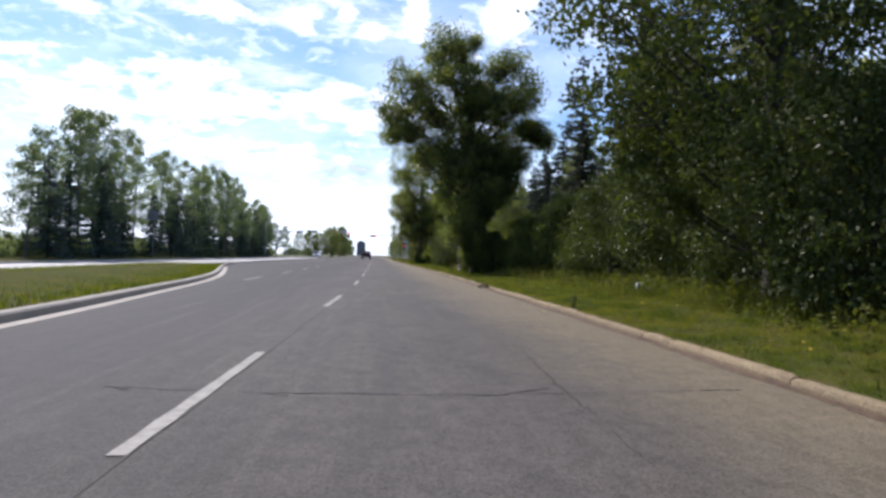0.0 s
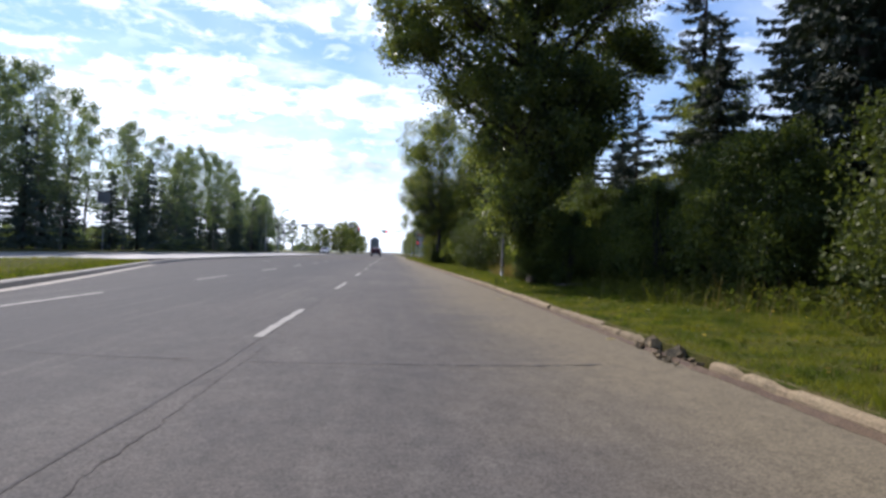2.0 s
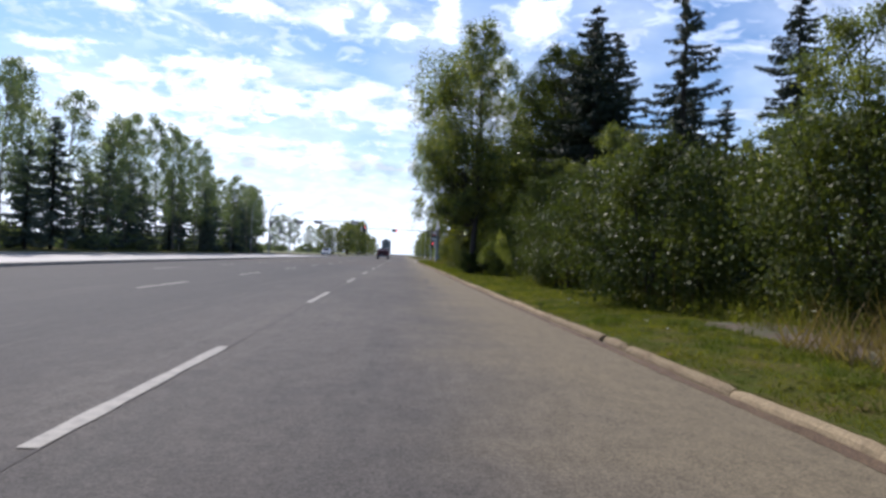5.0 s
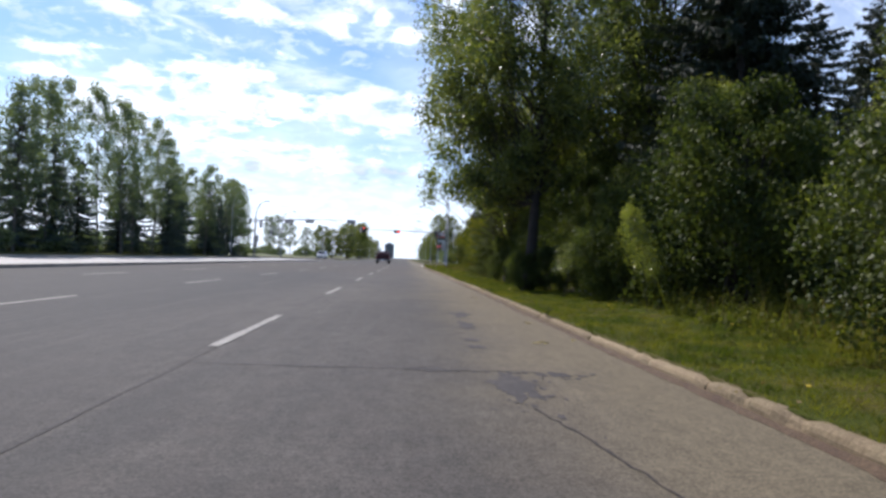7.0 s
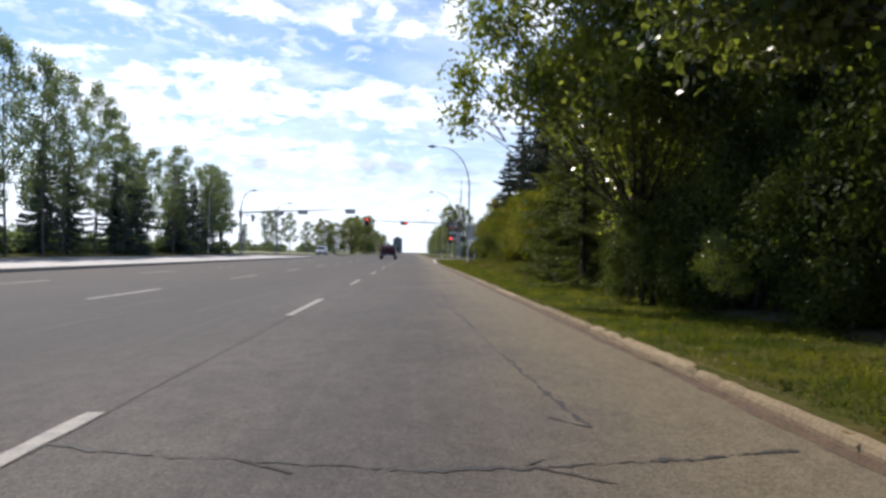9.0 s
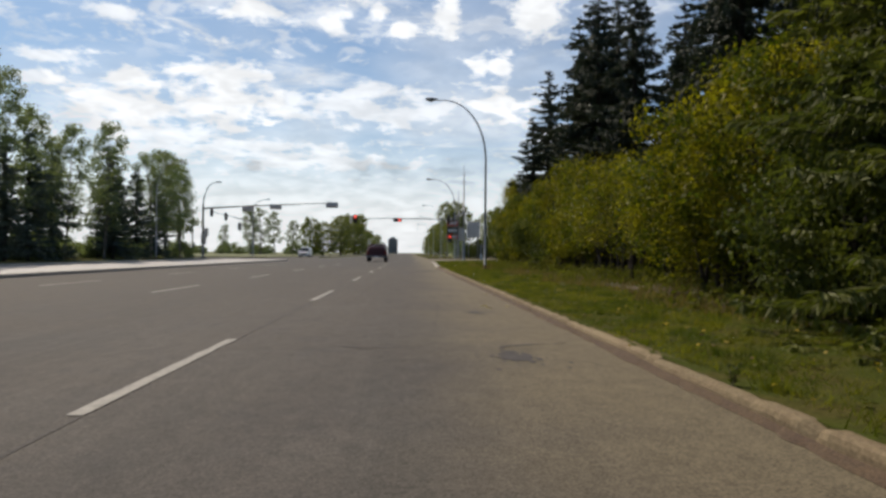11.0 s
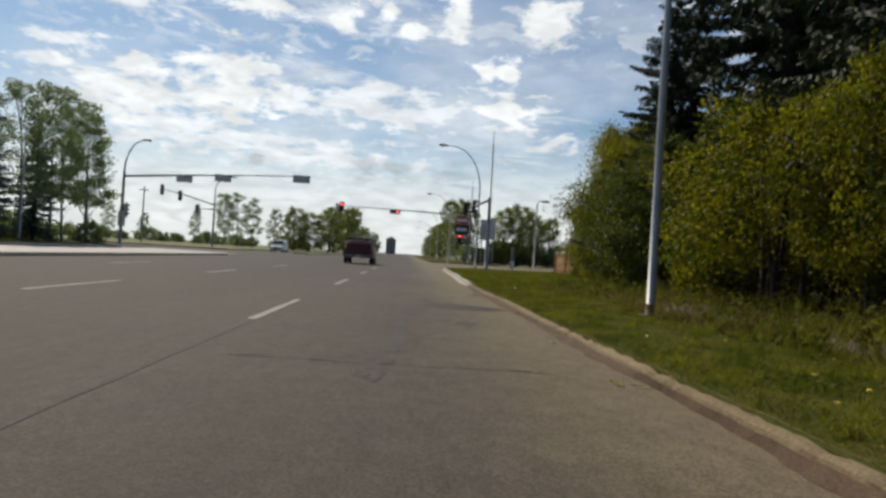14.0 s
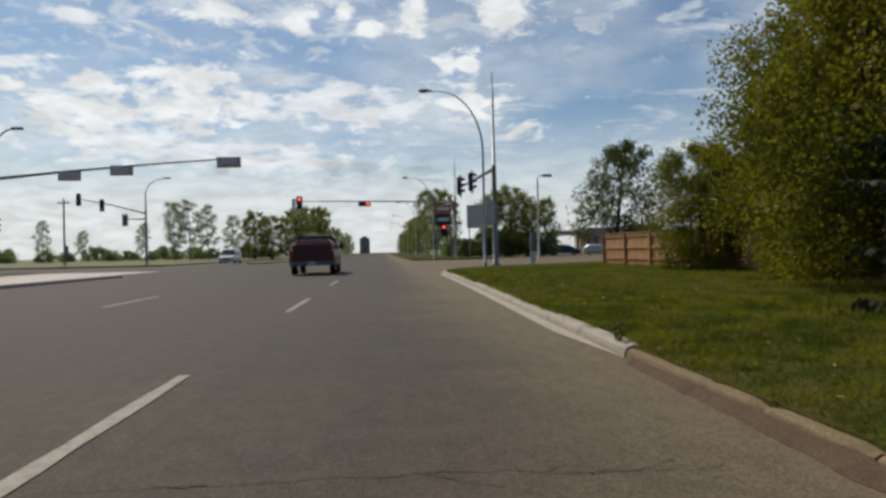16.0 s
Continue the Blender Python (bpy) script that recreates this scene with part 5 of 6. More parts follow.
as_c = put(broadleaf("aspen_tree", AS_LABEL, ASPEN, PALE_BARK, 53, 10.6, 2.6, 1.9, 22, 20, 10, 0.19, 0.42, 0.09, (0.2, -0.3), 0.6, core=0), -26.5, 57.5)
sp_l = put(spruce(45, 9.0, 1.9, 24, label="spruce under the taller aspens, its needles paled for haze", mat=HAZED_NEEDLE), -24.6, 64.0)
hg = put(broadleaf("shrub", "low undergrowth below the roadside trees, paled grey-green for haze", ASPEN, BARK, 54, 2.4, 0.2, 2.4, 16, 12, 7, 0.26, 0.45, 0.05, (0, 0), 0.4, stems=4, core=20), -27.0, 60.0)
tall = {52.8: 8, 61.3: 12.4, 66.5: 13, 71.5: 12.4, 77.0: 12.2, 83.0: 12, 88.5: 12.4, 93.0: 12.2, 99.5: 11.4, 104.5: 12.5, 109.0: 13.4, 113.4: 14.3, 116.5: 14.0, 120.0: 13.4, 124.0: 13.2, 128.0: 12.0, 133.0: 10.8, 138.0: 10.4, 141.5: 11.2, 152.5: 10.2, 156.5: 11.0, 160.5: 11.3, 163.5: 11.2, 166.0: 10.6}
rnd = random.Random(3)
for y, hgt in tall.items():
    src, h0 = rnd.choice(((as_a, 12.6), (as_b, 13.8), (as_c, 10.6)))
    more(src, -25.4 + rnd.uniform(-1.2, 0.8), y, rnd.uniform(0, 360), rnd.uniform(0.95, 1.13), 1.05 * hgt / h0)
for y in (54, 59, 69, 73, 79, 85, 90, 96, 101, 106, 111, 118, 122, 127, 131, 136, 143.5, 146.5, 149.5, 155):
    more(sp_l, -25.0 + rnd.uniform(-1.6, 0.6), y, rnd.uniform(0, 360), rnd.uniform(0.75, 1.12))
for i in range(58):
    more(hg, -27.6 + rnd.uniform(-1.8, 1.8), 48 + i * 2.05, rnd.uniform(0, 360), rnd.uniform(0.6, 1.0))
# trees beyond the crossing
FAR_TREES_A = ((16.2, 211, hg, 1.3, 1.0), (17.4, 214, wood_b, 1.1, 0.98), (21.5, 214, hg, 1.3, 1.0), (15.2, 215, wood_b, 1.1, 0.92), (19.8, 216, wood_b, 1.1, 0.88), (22.6, 217, wood_b, 1.0, 0.9),
    (13.0, 217, hg, 1.1, 0.9), (11.0, 224, hg, 1.3, 1.0), (-39.0, 258, as_c, 1.3, 0.85), (-24, 258, wood_b, 1.25, 0.85), (-56, 258, as_c, 0.8, 0.75),
    (-36.6, 260, as_b, 1.5, 0.58), (-33.6, 262, as_a, 1.3, 0.68), (-29.2, 262, as_c, 1.2, 0.72), (-21.5, 262, wood_b, 1.2, 0.8), (-17, 262, wood_b, 1.5, 0.75),
    (-64.8, 262, as_a, 0.9, 0.75),)
FAR_TREES_B = ((-47, 264, as_c, 0.9, 0.85), (-26.5, 266, as_a, 1.0, 0.7), (-15, 280, wood_b, 1.6, 0.8), (-19, 290, wood_b, 1.6, 0.85), (16, 296, wood_b, 1.5, 1.2),
    (13.8, 300, wood_a, 1.2, 1.25), (12, 310, wood_b, 1.5, 1.3), (-17, 320, wood_b, 1.7, 0.9), (10.5, 330, wood_b, 1.4, 0.9), (-19, 350, wood_a, 1.2, 0.8),
    (10.5, 360, wood_b, 1.5, 0.95), (-18, 390, wood_a, 1.2, 0.8), (11, 400, wood_a, 1.1, 0.8), (-20, 440, wood_a, 1.3, 0.8), (11, 450, wood_a, 1.2, 0.8),
    (-20, 500, wood_a, 1.3, 0.8),)
FAR_TREES_C = ((12, 520, wood_a, 1.3, 0.8), (-22, 580, wood_a, 1.4, 0.8), (13, 600, wood_a, 1.4, 0.8),)
for x, y, src, s, sz in FAR_TREES_A + FAR_TREES_B + FAR_TREES_C:
    more(src, x, y, (x * 37 + y * 11) % 360, s, s * sz, 0.1)
for x, y, s in ((12.6, 207, 0.8), (14.4, 206, 0.85), (16.2, 207, 0.8), (17.8, 206, 0.75), (10.9, 209, 0.6)):
    more(sh_b, x, y, x * 40, s, None, 0.1)
big = put(broadleaf("willow_tree", "wide open-crowned willow behind the fence", THICKET, BARK, 61, 12.2, 2.5, 5.4, 30, 26, 10, 0.28, 0.6, 0.30, (1.0, 0), 0.7, core=16), 27.0, 200, 0, 1.2, 1.08, 0.1)
rnd = random.Random(8)
for i in range(34):
    more(rnd.choice((hg, hg, hg)), -150 + i * 3.6 + rnd.uniform(-1, 1), rnd.uniform(300, 340), rnd.uniform(0, 360), rnd.uniform(1.0, 1.9), None, 0.1)

# ---- grass ----
rng = np.random.default_rng(4)


def blades(name, n, xs, ys, hmin, hmax, width, mat, label, ground, keep=None, bow=0.5):
    y = rng.uniform(*ys, n)
    f = rng.uniform(0, 1, n)
    x0 = np.interp(y, GY, GX)
    x = x0 + xs[0] + (xs[1] - xs[0]) * f
    if keep is not None:
        k = keep(x - x0, y)
        x, y, x0 = x[k], y[k], x0[k]
        n = len(x)
    z = 0.082 + np.minimum(x - x0, 8) * 0.02
    # growth comes in patches: taller and thinner places a hand to a stride wide
    lush = np.sin(x * 5.1 + 1.7 * np.sin(y * 1.3)) * np.sin(y * 3.7 + 1.9 * np.sin(x * 2.3)) + 0.7 * np.sin(x * 11.0 + y * 2.1) * np.sin(y * 9.0 - x * 3.0)
    h = rng.uniform(hmin, hmax, n) * np.clip(1.0 + 0.45 * lush, 0.45, 1.8)
    a = rng.uniform(0, 6.283, n)
    w = width * rng.uniform(0.7, 1.3, n)
    dx, dy = np.cos(a) * w, np.sin(a) * w
    lx, ly = rng.normal(0, bow, n) * h, rng.normal(0, bow, n) * h
    v = np.stack([np.stack([x - dx, y - dy, z], 1), np.stack([x + dx, y + dy, z], 1), np.stack([x + lx, y + ly, z + h], 1)], 1).reshape(-1, 3)
    me = fast_mesh(name, v, np.arange(3 * n).reshape(-1, 3), mat)
    return tagged(new(name, me), label, "grass", kind="stuff")


GY = np.arange(-30, 160, 1.0)
GX = np.array([verge_left(min(y, 159.8)) for y in GY])
blades("grass", 560000, (0.0, 3.8), (-4, 132), 0.025, 0.06, 0.0055, BLADE, "short mown green grass with drier tips", None, lambda d, y: d > np.where((y > 84) & (y < 113), 0.02 + 0.09 * rng.uniform(0, 1, len(y)), 0.02) + 0.05 * np.maximum(0, np.sin(y * 0.9) + np.sin(y * 0.37 + 1) - 0.4), 0.95)
blades("lawn_grass", 90000, (0.0, 8.0), (124, 152), 0.03, 0.06, 0.008, BLADE, "short green grass on the corner lawn", None, None, 0.95)
blades("long_grass", 62000, (1.9, 5.6), (-3, 128), 0.10, 0.44, 0.009, WEED, "long uncut grass at the foot of the shrubs", None, lambda d, y: (d > 2.4 + 0.5 * np.sin(y * 0.37) + 0.4 * np.sin(y * 1.1)) & ((y < 88) | (np.sin(y * 0.9) > 0.2)))
blades("dry_weeds", 9000, (1.2, 4.2), (33, 47), 0.15, 0.55, 0.010, DRY, "dry brown weeds round the pole", None, lambda d, y: (d > 1.5) & (np.abs(y - 39.5) < 4.5 + 0 * d))
blades("dead_grass", 16000, (1.7, 4.4), (88, 126), 0.04, 0.2, 0.012, DRY, "dead grass and leaf litter below the shrubs", None, lambda d, y: d > 1.9 + 0.4 * np.sin(y * 0.8))

# broad-leaved weeds and seeding stalks at the foot of the shrubs
n = 5200
wy = rng.uniform(-3, 126, n)
wx = np.interp(wy, GY, GX) + 2.1 + 2.6 * rng.uniform(0, 1, n) ** 0.8 + 0.5 * np.sin(wy * 0.6)
wc = np.stack([wx, wy, 0.16 + rng.uniform(0.02, 0.42, n) * np.clip((wx - np.interp(wy, GY, GX) - 1.6) / 1.8, 0.15, 1.0)], 1)
v, f = leaf_quads(wc, 0.12, 9, 0.085, rng, aspect=0.55)
v[:, 2] = np.maximum(v[:, 2], 0.12)
tagged(new("weeds", fast_mesh("weeds", v, f, WEED)), "leafy green weeds along the foot of the shrubs", "weeds", kind="stuff")
blades("seeding_stalks", 2600, (1.9, 4.8), (-3, 126), 0.35, 0.75, 0.006, DRY, "tall dry seeding grass stalks among the weeds", None, lambda d, y: np.sin(y * 0.55) + np.sin(y * 0.23 + 1) > 0.2, 0.22)

# taller tufts, rosettes of weeds and fallen leaves in the mown grass
n = 1300
ty = rng.uniform(-3, 146, n)
tx = np.interp(ty, GY, GX) + 0.12 + 2.6 * rng.uniform(0, 1, n)
per = 26
ts = np.repeat(rng.uniform(0.02, 0.08, n), per)
bx = np.repeat(tx, per) + rng.normal(0, 1, n * per) * ts
by = np.repeat(ty, per) + rng.normal(0, 1, n * per) * ts
bz = 0.082 + (bx - np.interp(by, GY, GX)).clip(0, 8) * 0.02
bh = np.repeat(rng.uniform(0.06, 0.15, n), per) * rng.uniform(0.6, 1.2, n * per)
ba = rng.uniform(0, 6.283, n * per)
v = np.stack([np.stack([bx - np.cos(ba) * 0.005, by - np.sin(ba) * 0.005, bz], 1), np.stack([bx + np.cos(ba) * 0.005, by + np.sin(ba) * 0.005, bz], 1),
              np.stack([bx + rng.normal(0, 0.45, n * per) * bh, by + rng.normal(0, 0.45, n * per) * bh, bz + bh], 1)], 1).reshape(-1, 3)
tagged(new("grass_tufts", fast_mesh("grass_tufts", v, np.arange(len(v)).reshape(-1, 3), BLADE)), "uncut tufts standing above the mown grass", "grass", kind="stuff")
n = 2600
ry = rng.uniform(-3, 140, n)
ry = ry + 0.35 * np.sin(ry * 4.3)
rx = np.interp(ry, GY, GX) + 0.15 + 2.8 * rng.uniform(0, 1, n) ** 0.75
rc = np.stack([rx, ry, 0.125 + (rx - np.interp(ry, GY, GX)) * 0.02], 1)
v, f = leaf_quads(rc, 0.06, 8, 0.07, rng, aspect=0.5)
v[:, 2] = np.repeat(rc[:, 2], 32) + (v[:, 2] - np.repeat(rc[:, 2], 32)) * 0.35
tagged(new("lawn_weeds", fast_mesh("lawn_weeds", v, f, WEED)), "low broad-leaved weeds in the mown grass", "weeds", kind="stuff")
n = 780
ly = rng.uniform(-3, 140, n)
lx = np.interp(ly, GY, GX) - 0.12 + 2.8 * rng.uniform(0, 1, n) ** 1.3
lz = np.where(lx < np.interp(ly, GY, GX), 0.10, 0.135 + (lx - np.interp(ly, GY, GX)) * 0.02)
v, f = leaf_quads(np.stack([lx, ly, lz], 1), 0.01, 1, 0.055, rng, aspect=0.7)
v[:, 2] = np.repeat(lz, 4) + (v[:, 2] - np.repeat(lz, 4)) * 0.4
tagged(new("fallen_leaves", fast_mesh("fallen_leaves", v, f, DRY)), "scattered fallen leaves lying on the grass", "leaves", kind="stuff")

n = 330
ly = rng.uniform(84, 126, n)
lx = np.interp(ly, GY, GX) - 0.15 + 3.1 * rng.uniform(0, 1, n) ** 0.8
lz = np.where(lx < np.interp(ly, GY, GX), 0.10, 0.14 + (lx - np.interp(ly, GY, GX)) * 0.02)
v, f = leaf_quads(np.stack([lx, ly, lz], 1), 0.01, 1, 0.05, rng, aspect=0.7)
v[:, 2] = np.repeat(lz, 4) + (v[:, 2] - np.repeat(lz, 4)) * 0.4
tagged(new("yellow_leaves", fast_mesh("yellow_leaves", v, f, YELLOWED)), "yellowed leaves fallen from the shrubs onto the grass", "leaves", kind="stuff")

# grass on the median
n = 26000
my = rng.uniform(2, 46, n)
me_x = np.interp(my, GY, np.array([median_edge(y) for y in GY]))
mx = me_x - 0.2 - (me_x - 0.2 - OPP_R) * rng.uniform(0, 1, n) ** 1.4
mh, ma = rng.uniform(0.04, 0.1, n), rng.uniform(0, 6.283, n)
v = np.stack([np.stack([mx - np.cos(ma) * 0.014, my - np.sin(ma) * 0.014, np.full(n, 0.14)], 1), np.stack([mx + np.cos(ma) * 0.014, my + np.sin(ma) * 0.014, np.full(n, 0.14)], 1),
              np.stack([mx + rng.normal(0, 0.03, n), my + rng.normal(0, 0.03, n), 0.15 + mh], 1)], 1).reshape(-1, 3)
tagged(new("median_turf", fast_mesh("median_turf", v, np.arange(3 * n).reshape(-1, 3), BLADE)), "short grass blades on the median", "grass", kind="stuff")


# ---- lamps and signals ----
def davit_lamp(m, height, reach, straight, label, r=0.055):
    """Street lamp: tapered pole that bends over in a quarter curve to a cobra head (towards -x)."""
    root = thing("street_lamp", m, label, "street lamp", "street lamps along the road")
    pts = [(0, 0, 0), (0, 0, straight * 0.5), (0, 0, straight)]
    rad = [r * 1.15, r, r * 0.85]
    for k in range(1, 13):
        a = math.pi / 2 * k / 12
        pts.append((-reach * 0.86 * (1 - math.cos(a)), 0, straight + (height - straight) * math.sin(a)))
        rad.append(r * (0.85 - 0.45 * k / 12))
    pts.append((-reach, 0, height + 0.01))
    rad.append(r * 0.38)
    part("pole", tube(bmesh.new(), pts, rad, 10), STEEL, root)
    bm = bmesh.new()
    box(bm, -0.12, 0.12, -0.12, 0.12, 0.0, 0.03)
    part("base_plate", bm, DULL_STEEL, root)
    part("pole_foot", tube(bmesh.new(), [(0, 0, 0.02), (0, 0, 0.16), (0, 0, 0.19)], [r * 1.32, r * 1.28, r * 1.17], 12), RUST, root, "rusty foot of the pole")
    bm = bmesh.new()
    prev = None
    for x, w, h in ((0.02, 0.04, 0.04), (-0.10, 0.08, 0.07), (-0.30, 0.13, 0.11), (-0.52, 0.12, 0.10), (-0.62, 0.05, 0.05)):
        vs = [bm.verts.new((-reach + x, w * math.cos(6.28319 * k / 10), height + 0.02 + h * (math.sin(6.28319 * k / 10) if k < 6 else 0.5 * math.sin(6.28319 * k / 10)))) for k in range(10)]
        if prev:
            for k in range(10):
                bm.faces.new((prev[k], prev[(k + 1) % 10], vs[(k + 1) % 10], vs[k])).smooth = True
        else:
            bm.faces.new(vs)
        prev = vs
    bm.faces.new(prev[::-1])
    head = part("lamp_head", bm, DULL_STEEL, root, "grey cobra-head lantern")
    bm = bmesh.new()
    bmesh.ops.create_uvsphere(bm, u_segments=10, v_segments=6, radius=0.1, matrix=Matrix.Translation((-reach - 0.36, 0, height - 0.03)) @ Matrix.Diagonal((1.5, 0.9, 0.5, 1)))
    part("lens", bm, WHITE, head)
    return root


lamp = davit_lamp(pose(4.16, 116.0, 0.13), 8.1, 2.3, 5.3, "grey steel street lamp with a curved arm on the grass", 0.058)
copy_thing(lamp, pose(5.0, 152.8, 0.15))
for y in (189.2, 225.6, 262.0, 298.0, 334.0, 370.0):
    copy_thing(lamp, pose(5.2, y, 0.0 if y < 194 else 0.12))
davit_lamp(pose(-23.6, 150.5, 0.15, 0, 0, 180), 9.2, 2.0, 6.2, "grey street lamp among the roadside trees")


def signal_head(root, m, lit=None, vertical=True, back=False):
    """Housing with backplate, three hooded lenses facing -y."""
    bm = bmesh.new()
    box(bm, -0.17, 0.17, -0.02, 0.20, -0.52, 0.52, 0.025)
    turn = Matrix.Identity(4) if vertical else Matrix.Rotation(math.pi / 2, 4, "Y")
    head = part("signal_head", bm, GREY_PLATE if back else BLACK, root)
    head.matrix_basis = m @ turn
    bm = bmesh.new()
    box(bm, -0.30, 0.30, -0.012, 0.012, -0.66, 0.66, 0.01)
    part("backplate", bm, GREY_PLATE if back else BLACK, head)
    for k, z in enumerate((0.34, 0.0, -0.34)):
        bm = bmesh.new()
        bmesh.ops.create_cone(bm, cap_ends=True, segments=16, radius1=0.14, radius2=0.12, depth=0.05, matrix=Matrix.Translation((0, -0.04, z)) @ Matrix.Rotation(math.pi / 2, 4, "X"))
        part("lens", bm, {0: RED_LENS, 2: GREEN_LENS}[k] if lit == k else DARK_LENS, head)
        bm = bmesh.new()
        prev = None
        for a in [math.pi * q / 8 for q in range(9)]:
            d = (Vector((0.155 * math.cos(a), 0, 0.155 * math.sin(a))) if vertical else Vector((-0.155 * math.sin(a), 0, 0.155 * math.cos(a)))) + Vector((0, 0, z))
            vs = [bm.verts.new((d.x, -0.02, d.z)), bm.verts.new((d.x, -0.24, d.z))]
            if prev:
                bm.faces.new((prev[0], prev[1], vs[1], vs[0]))
            prev = vs
        part("visor", bm, BLACK, head)
    return head


def signal_mast(m, pole, arm, heads, label, thin=None):
    root = thing("traffic_signal", m, label, "traffic light", "traffic signals at the crossing")
    part("pole", tube(bmesh.new(), [(0, 0, 0), (0, 0, pole * 0.5), (0, 0, pole)], [0.15, 0.13, 0.11], 12), DULL_STEEL, root)
    part("base_plate", box(bmesh.new(), -0.25, 0.25, -0.25, 0.25, 0, 0.05), DULL_STEEL, root)
    if thin:
        part("upper_pole", tube(bmesh.new(), [(0, 0, pole), (0, 0, thin * 0.9), (0, 0, thin * 0.9 + 0.02), (0, 0, thin)], [0.09, 0.06, 0.03, 0.025], 10), STEEL, root)
    for a in arm:
        part("mast_arm", tube(bmesh.new(), a, [0.11 - 0.07 * i / (len(a) - 1) for i in range(len(a))], 10), DULL_STEEL, root)
    for pos, vertical, back, lit, turn in heads:
        signal_head(root, pose(*pos, 0, 0, turn), lit, vertical, back)
    return root


near_left = signal_mast(pose(-23.7, 166.0, 0.15), 6.1,
                        [[(0, 0, 5.75), (5.3, -1.8, 5.98), (10.6, -3.6, 6.12), (15.9, -5.4, 6.2)]],
                        [((15.6, -5.5, 5.95), False, True, None, 180), ((9.0, -3.1, 5.85), False, True, None, 180), ((5.6, -1.95, 5.7), False, True, None, 180), ((0.45, -0.2, 2.9), True, True, None, 90), ((0.2, -0.45, 2.2), True, True, None, 180)],
                        "grey mast-arm traffic signal with backplates seen from behind")
bm = bmesh.new()
pts, rad = [(0, 0, 6.1)], [0.10]
for k in range(1, 11):
    a = math.pi / 2 * k / 10
    pts.append((1.5 * (1 - math.cos(a)), 0, 6.1 + 2.75 * math.sin(a)))
    rad.append(0.09 - 0.045 * k / 10)
part("lamp_davit", tube(bm, pts, rad, 8), STEEL, near_left)
part("lamp_head", box(bmesh.new(), 1.4, 2.1, -0.13, 0.13, 8.8, 8.95, 0.04), DULL_STEEL, near_left)
signal_mast(pose(8.55, 200.0, 0.12), 7.0,
                        [[(0, 0, 6.3), (-5.7, -1.9, 6.36), (-11.4, -3.8, 6.32), (-17.3, -5.8, 6.25)]],
                        [((-16.7, -6.0, 6.1), True, False, 0, 0), ((-17.3, -5.7, 6.0), True, True, None, 100), ((-10.1, -3.7, 6.05), False, False, 0, 0), ((-1.4, -0.6, 3.2), True, False, 0, 0)],
                        "grey mast-arm traffic signal showing red across the road", thin=11.3)
signal_mast(pose(6.25, 157.5, 0.13), 5.3,
                         [[(0, 0, 5.1), (-0.7, 2.4, 4.8), (-1.3, 4.4, 4.55)]],
                         [((-1.3, 4.4, 4.6), True, False, None, 75), ((-0.8, 2.9, 4.7), True, False, None, 75), ((-0.25, -0.2, 2.75), True, True, None, 200)],
                         "grey signal pole with a short arm at the corner", thin=10.2)
far_left = signal_mast(pose(-25.4, 200.0, 0.12), 6.0,
                       [[(0, 0, 5.6), (-3.2, -1.0, 6.5), (-6.5, -2.0, 7.2)], [(0, 0, 5.0), (-1.9, 0, 5.0)]],
                       [((-6.2, -2.0, 7.05), True, False, None, 60), ((-4.1, -1.3, 6.45), True, False, None, 60), ((-2.2, 0, 4.9), True, True, None, 20)],
                       "grey mast-arm signal of the side street")
pts, rad = [(0, 0, 5.9), (0, 0, 7.6)], [0.09, 0.08]
for k in range(1, 9):
    a = math.pi / 2 * k / 8
    pts.append((2.1 * (1 - math.cos(a)), 0, 7.6 + 1.8 * math.sin(a)))
    rad.append(0.08 - 0.04 * k / 8)
part("lamp_davit", tube(bmesh.new(), pts, rad, 8), STEEL, far_left)
part("lamp_head", box(bmesh.new(), 2.0, 2.7, -0.13, 0.13, 9.35, 9.5, 0.04), DULL_STEEL, far_left)

# ---- poles, markers, signs ----
root = thing("utility_pole", pose(4.15, 40.2, 0.15), "thin weathered grey steel pole with a pale foot", "pole")
part("shaft", tube(bmesh.new(), [(0, 0, -0.1), (0, 0, 4), (-0.05, 0, 8.2)], [0.045, 0.042, 0.036], 10), AGED_STEEL, root)
part("band", tube(bmesh.new(), [(0, 0, 0.03), (0, 0, 0.36)], [0.060, 0.060], 10), GREY_PLATE, root, "pale worn band")
root = thing("utility_pole", pose(-38.3, 210, 0.1), "thin wooden utility pole in the field", "pole")
part("shaft", tube(bmesh.new(), [(0, 0, 0), (0, 0, 8.2)], [0.14, 0.10], 8), WOOD_POLE, root)
part("cross_arm", box(bmesh.new(), -0.7, 0.7, -0.06, 0.06, 7.6, 7.75), WOOD_POLE, root)
part("transformer", tube(bmesh.new(), [(0.28, 0, 1.4), (0.28, 0, 2.4)], [0.2, 0.2], 8), DULL_STEEL, root)
root = thing("parking_lamp", pose(14.7, 185, 0.0), "forecourt lamp with a flat head on a pole", "lamp post")
part("pole", tube(bmesh.new(), [(0, 0, 0), (0, 0, 7.4), (0.15, 0, 7.7), (0.5, 0, 7.75)], [0.10, 0.08, 0.06, 0.05], 8), DULL_STEEL, root)
part("lamp_head", box(bmesh.new(), 0.5, 1.35, -0.22, 0.22, 7.62, 7.85, 0.05), DULL_STEEL, root)

root = thing("marker_post", pose(8.05, 156.6, 0.2), "pale plastic cable marker post on the grass", "marker post")
part("body", box(bmesh.new(), -0.13, 0.13, -0.10, 0.10, 0, 0.62, 0.02), WHITE, root)
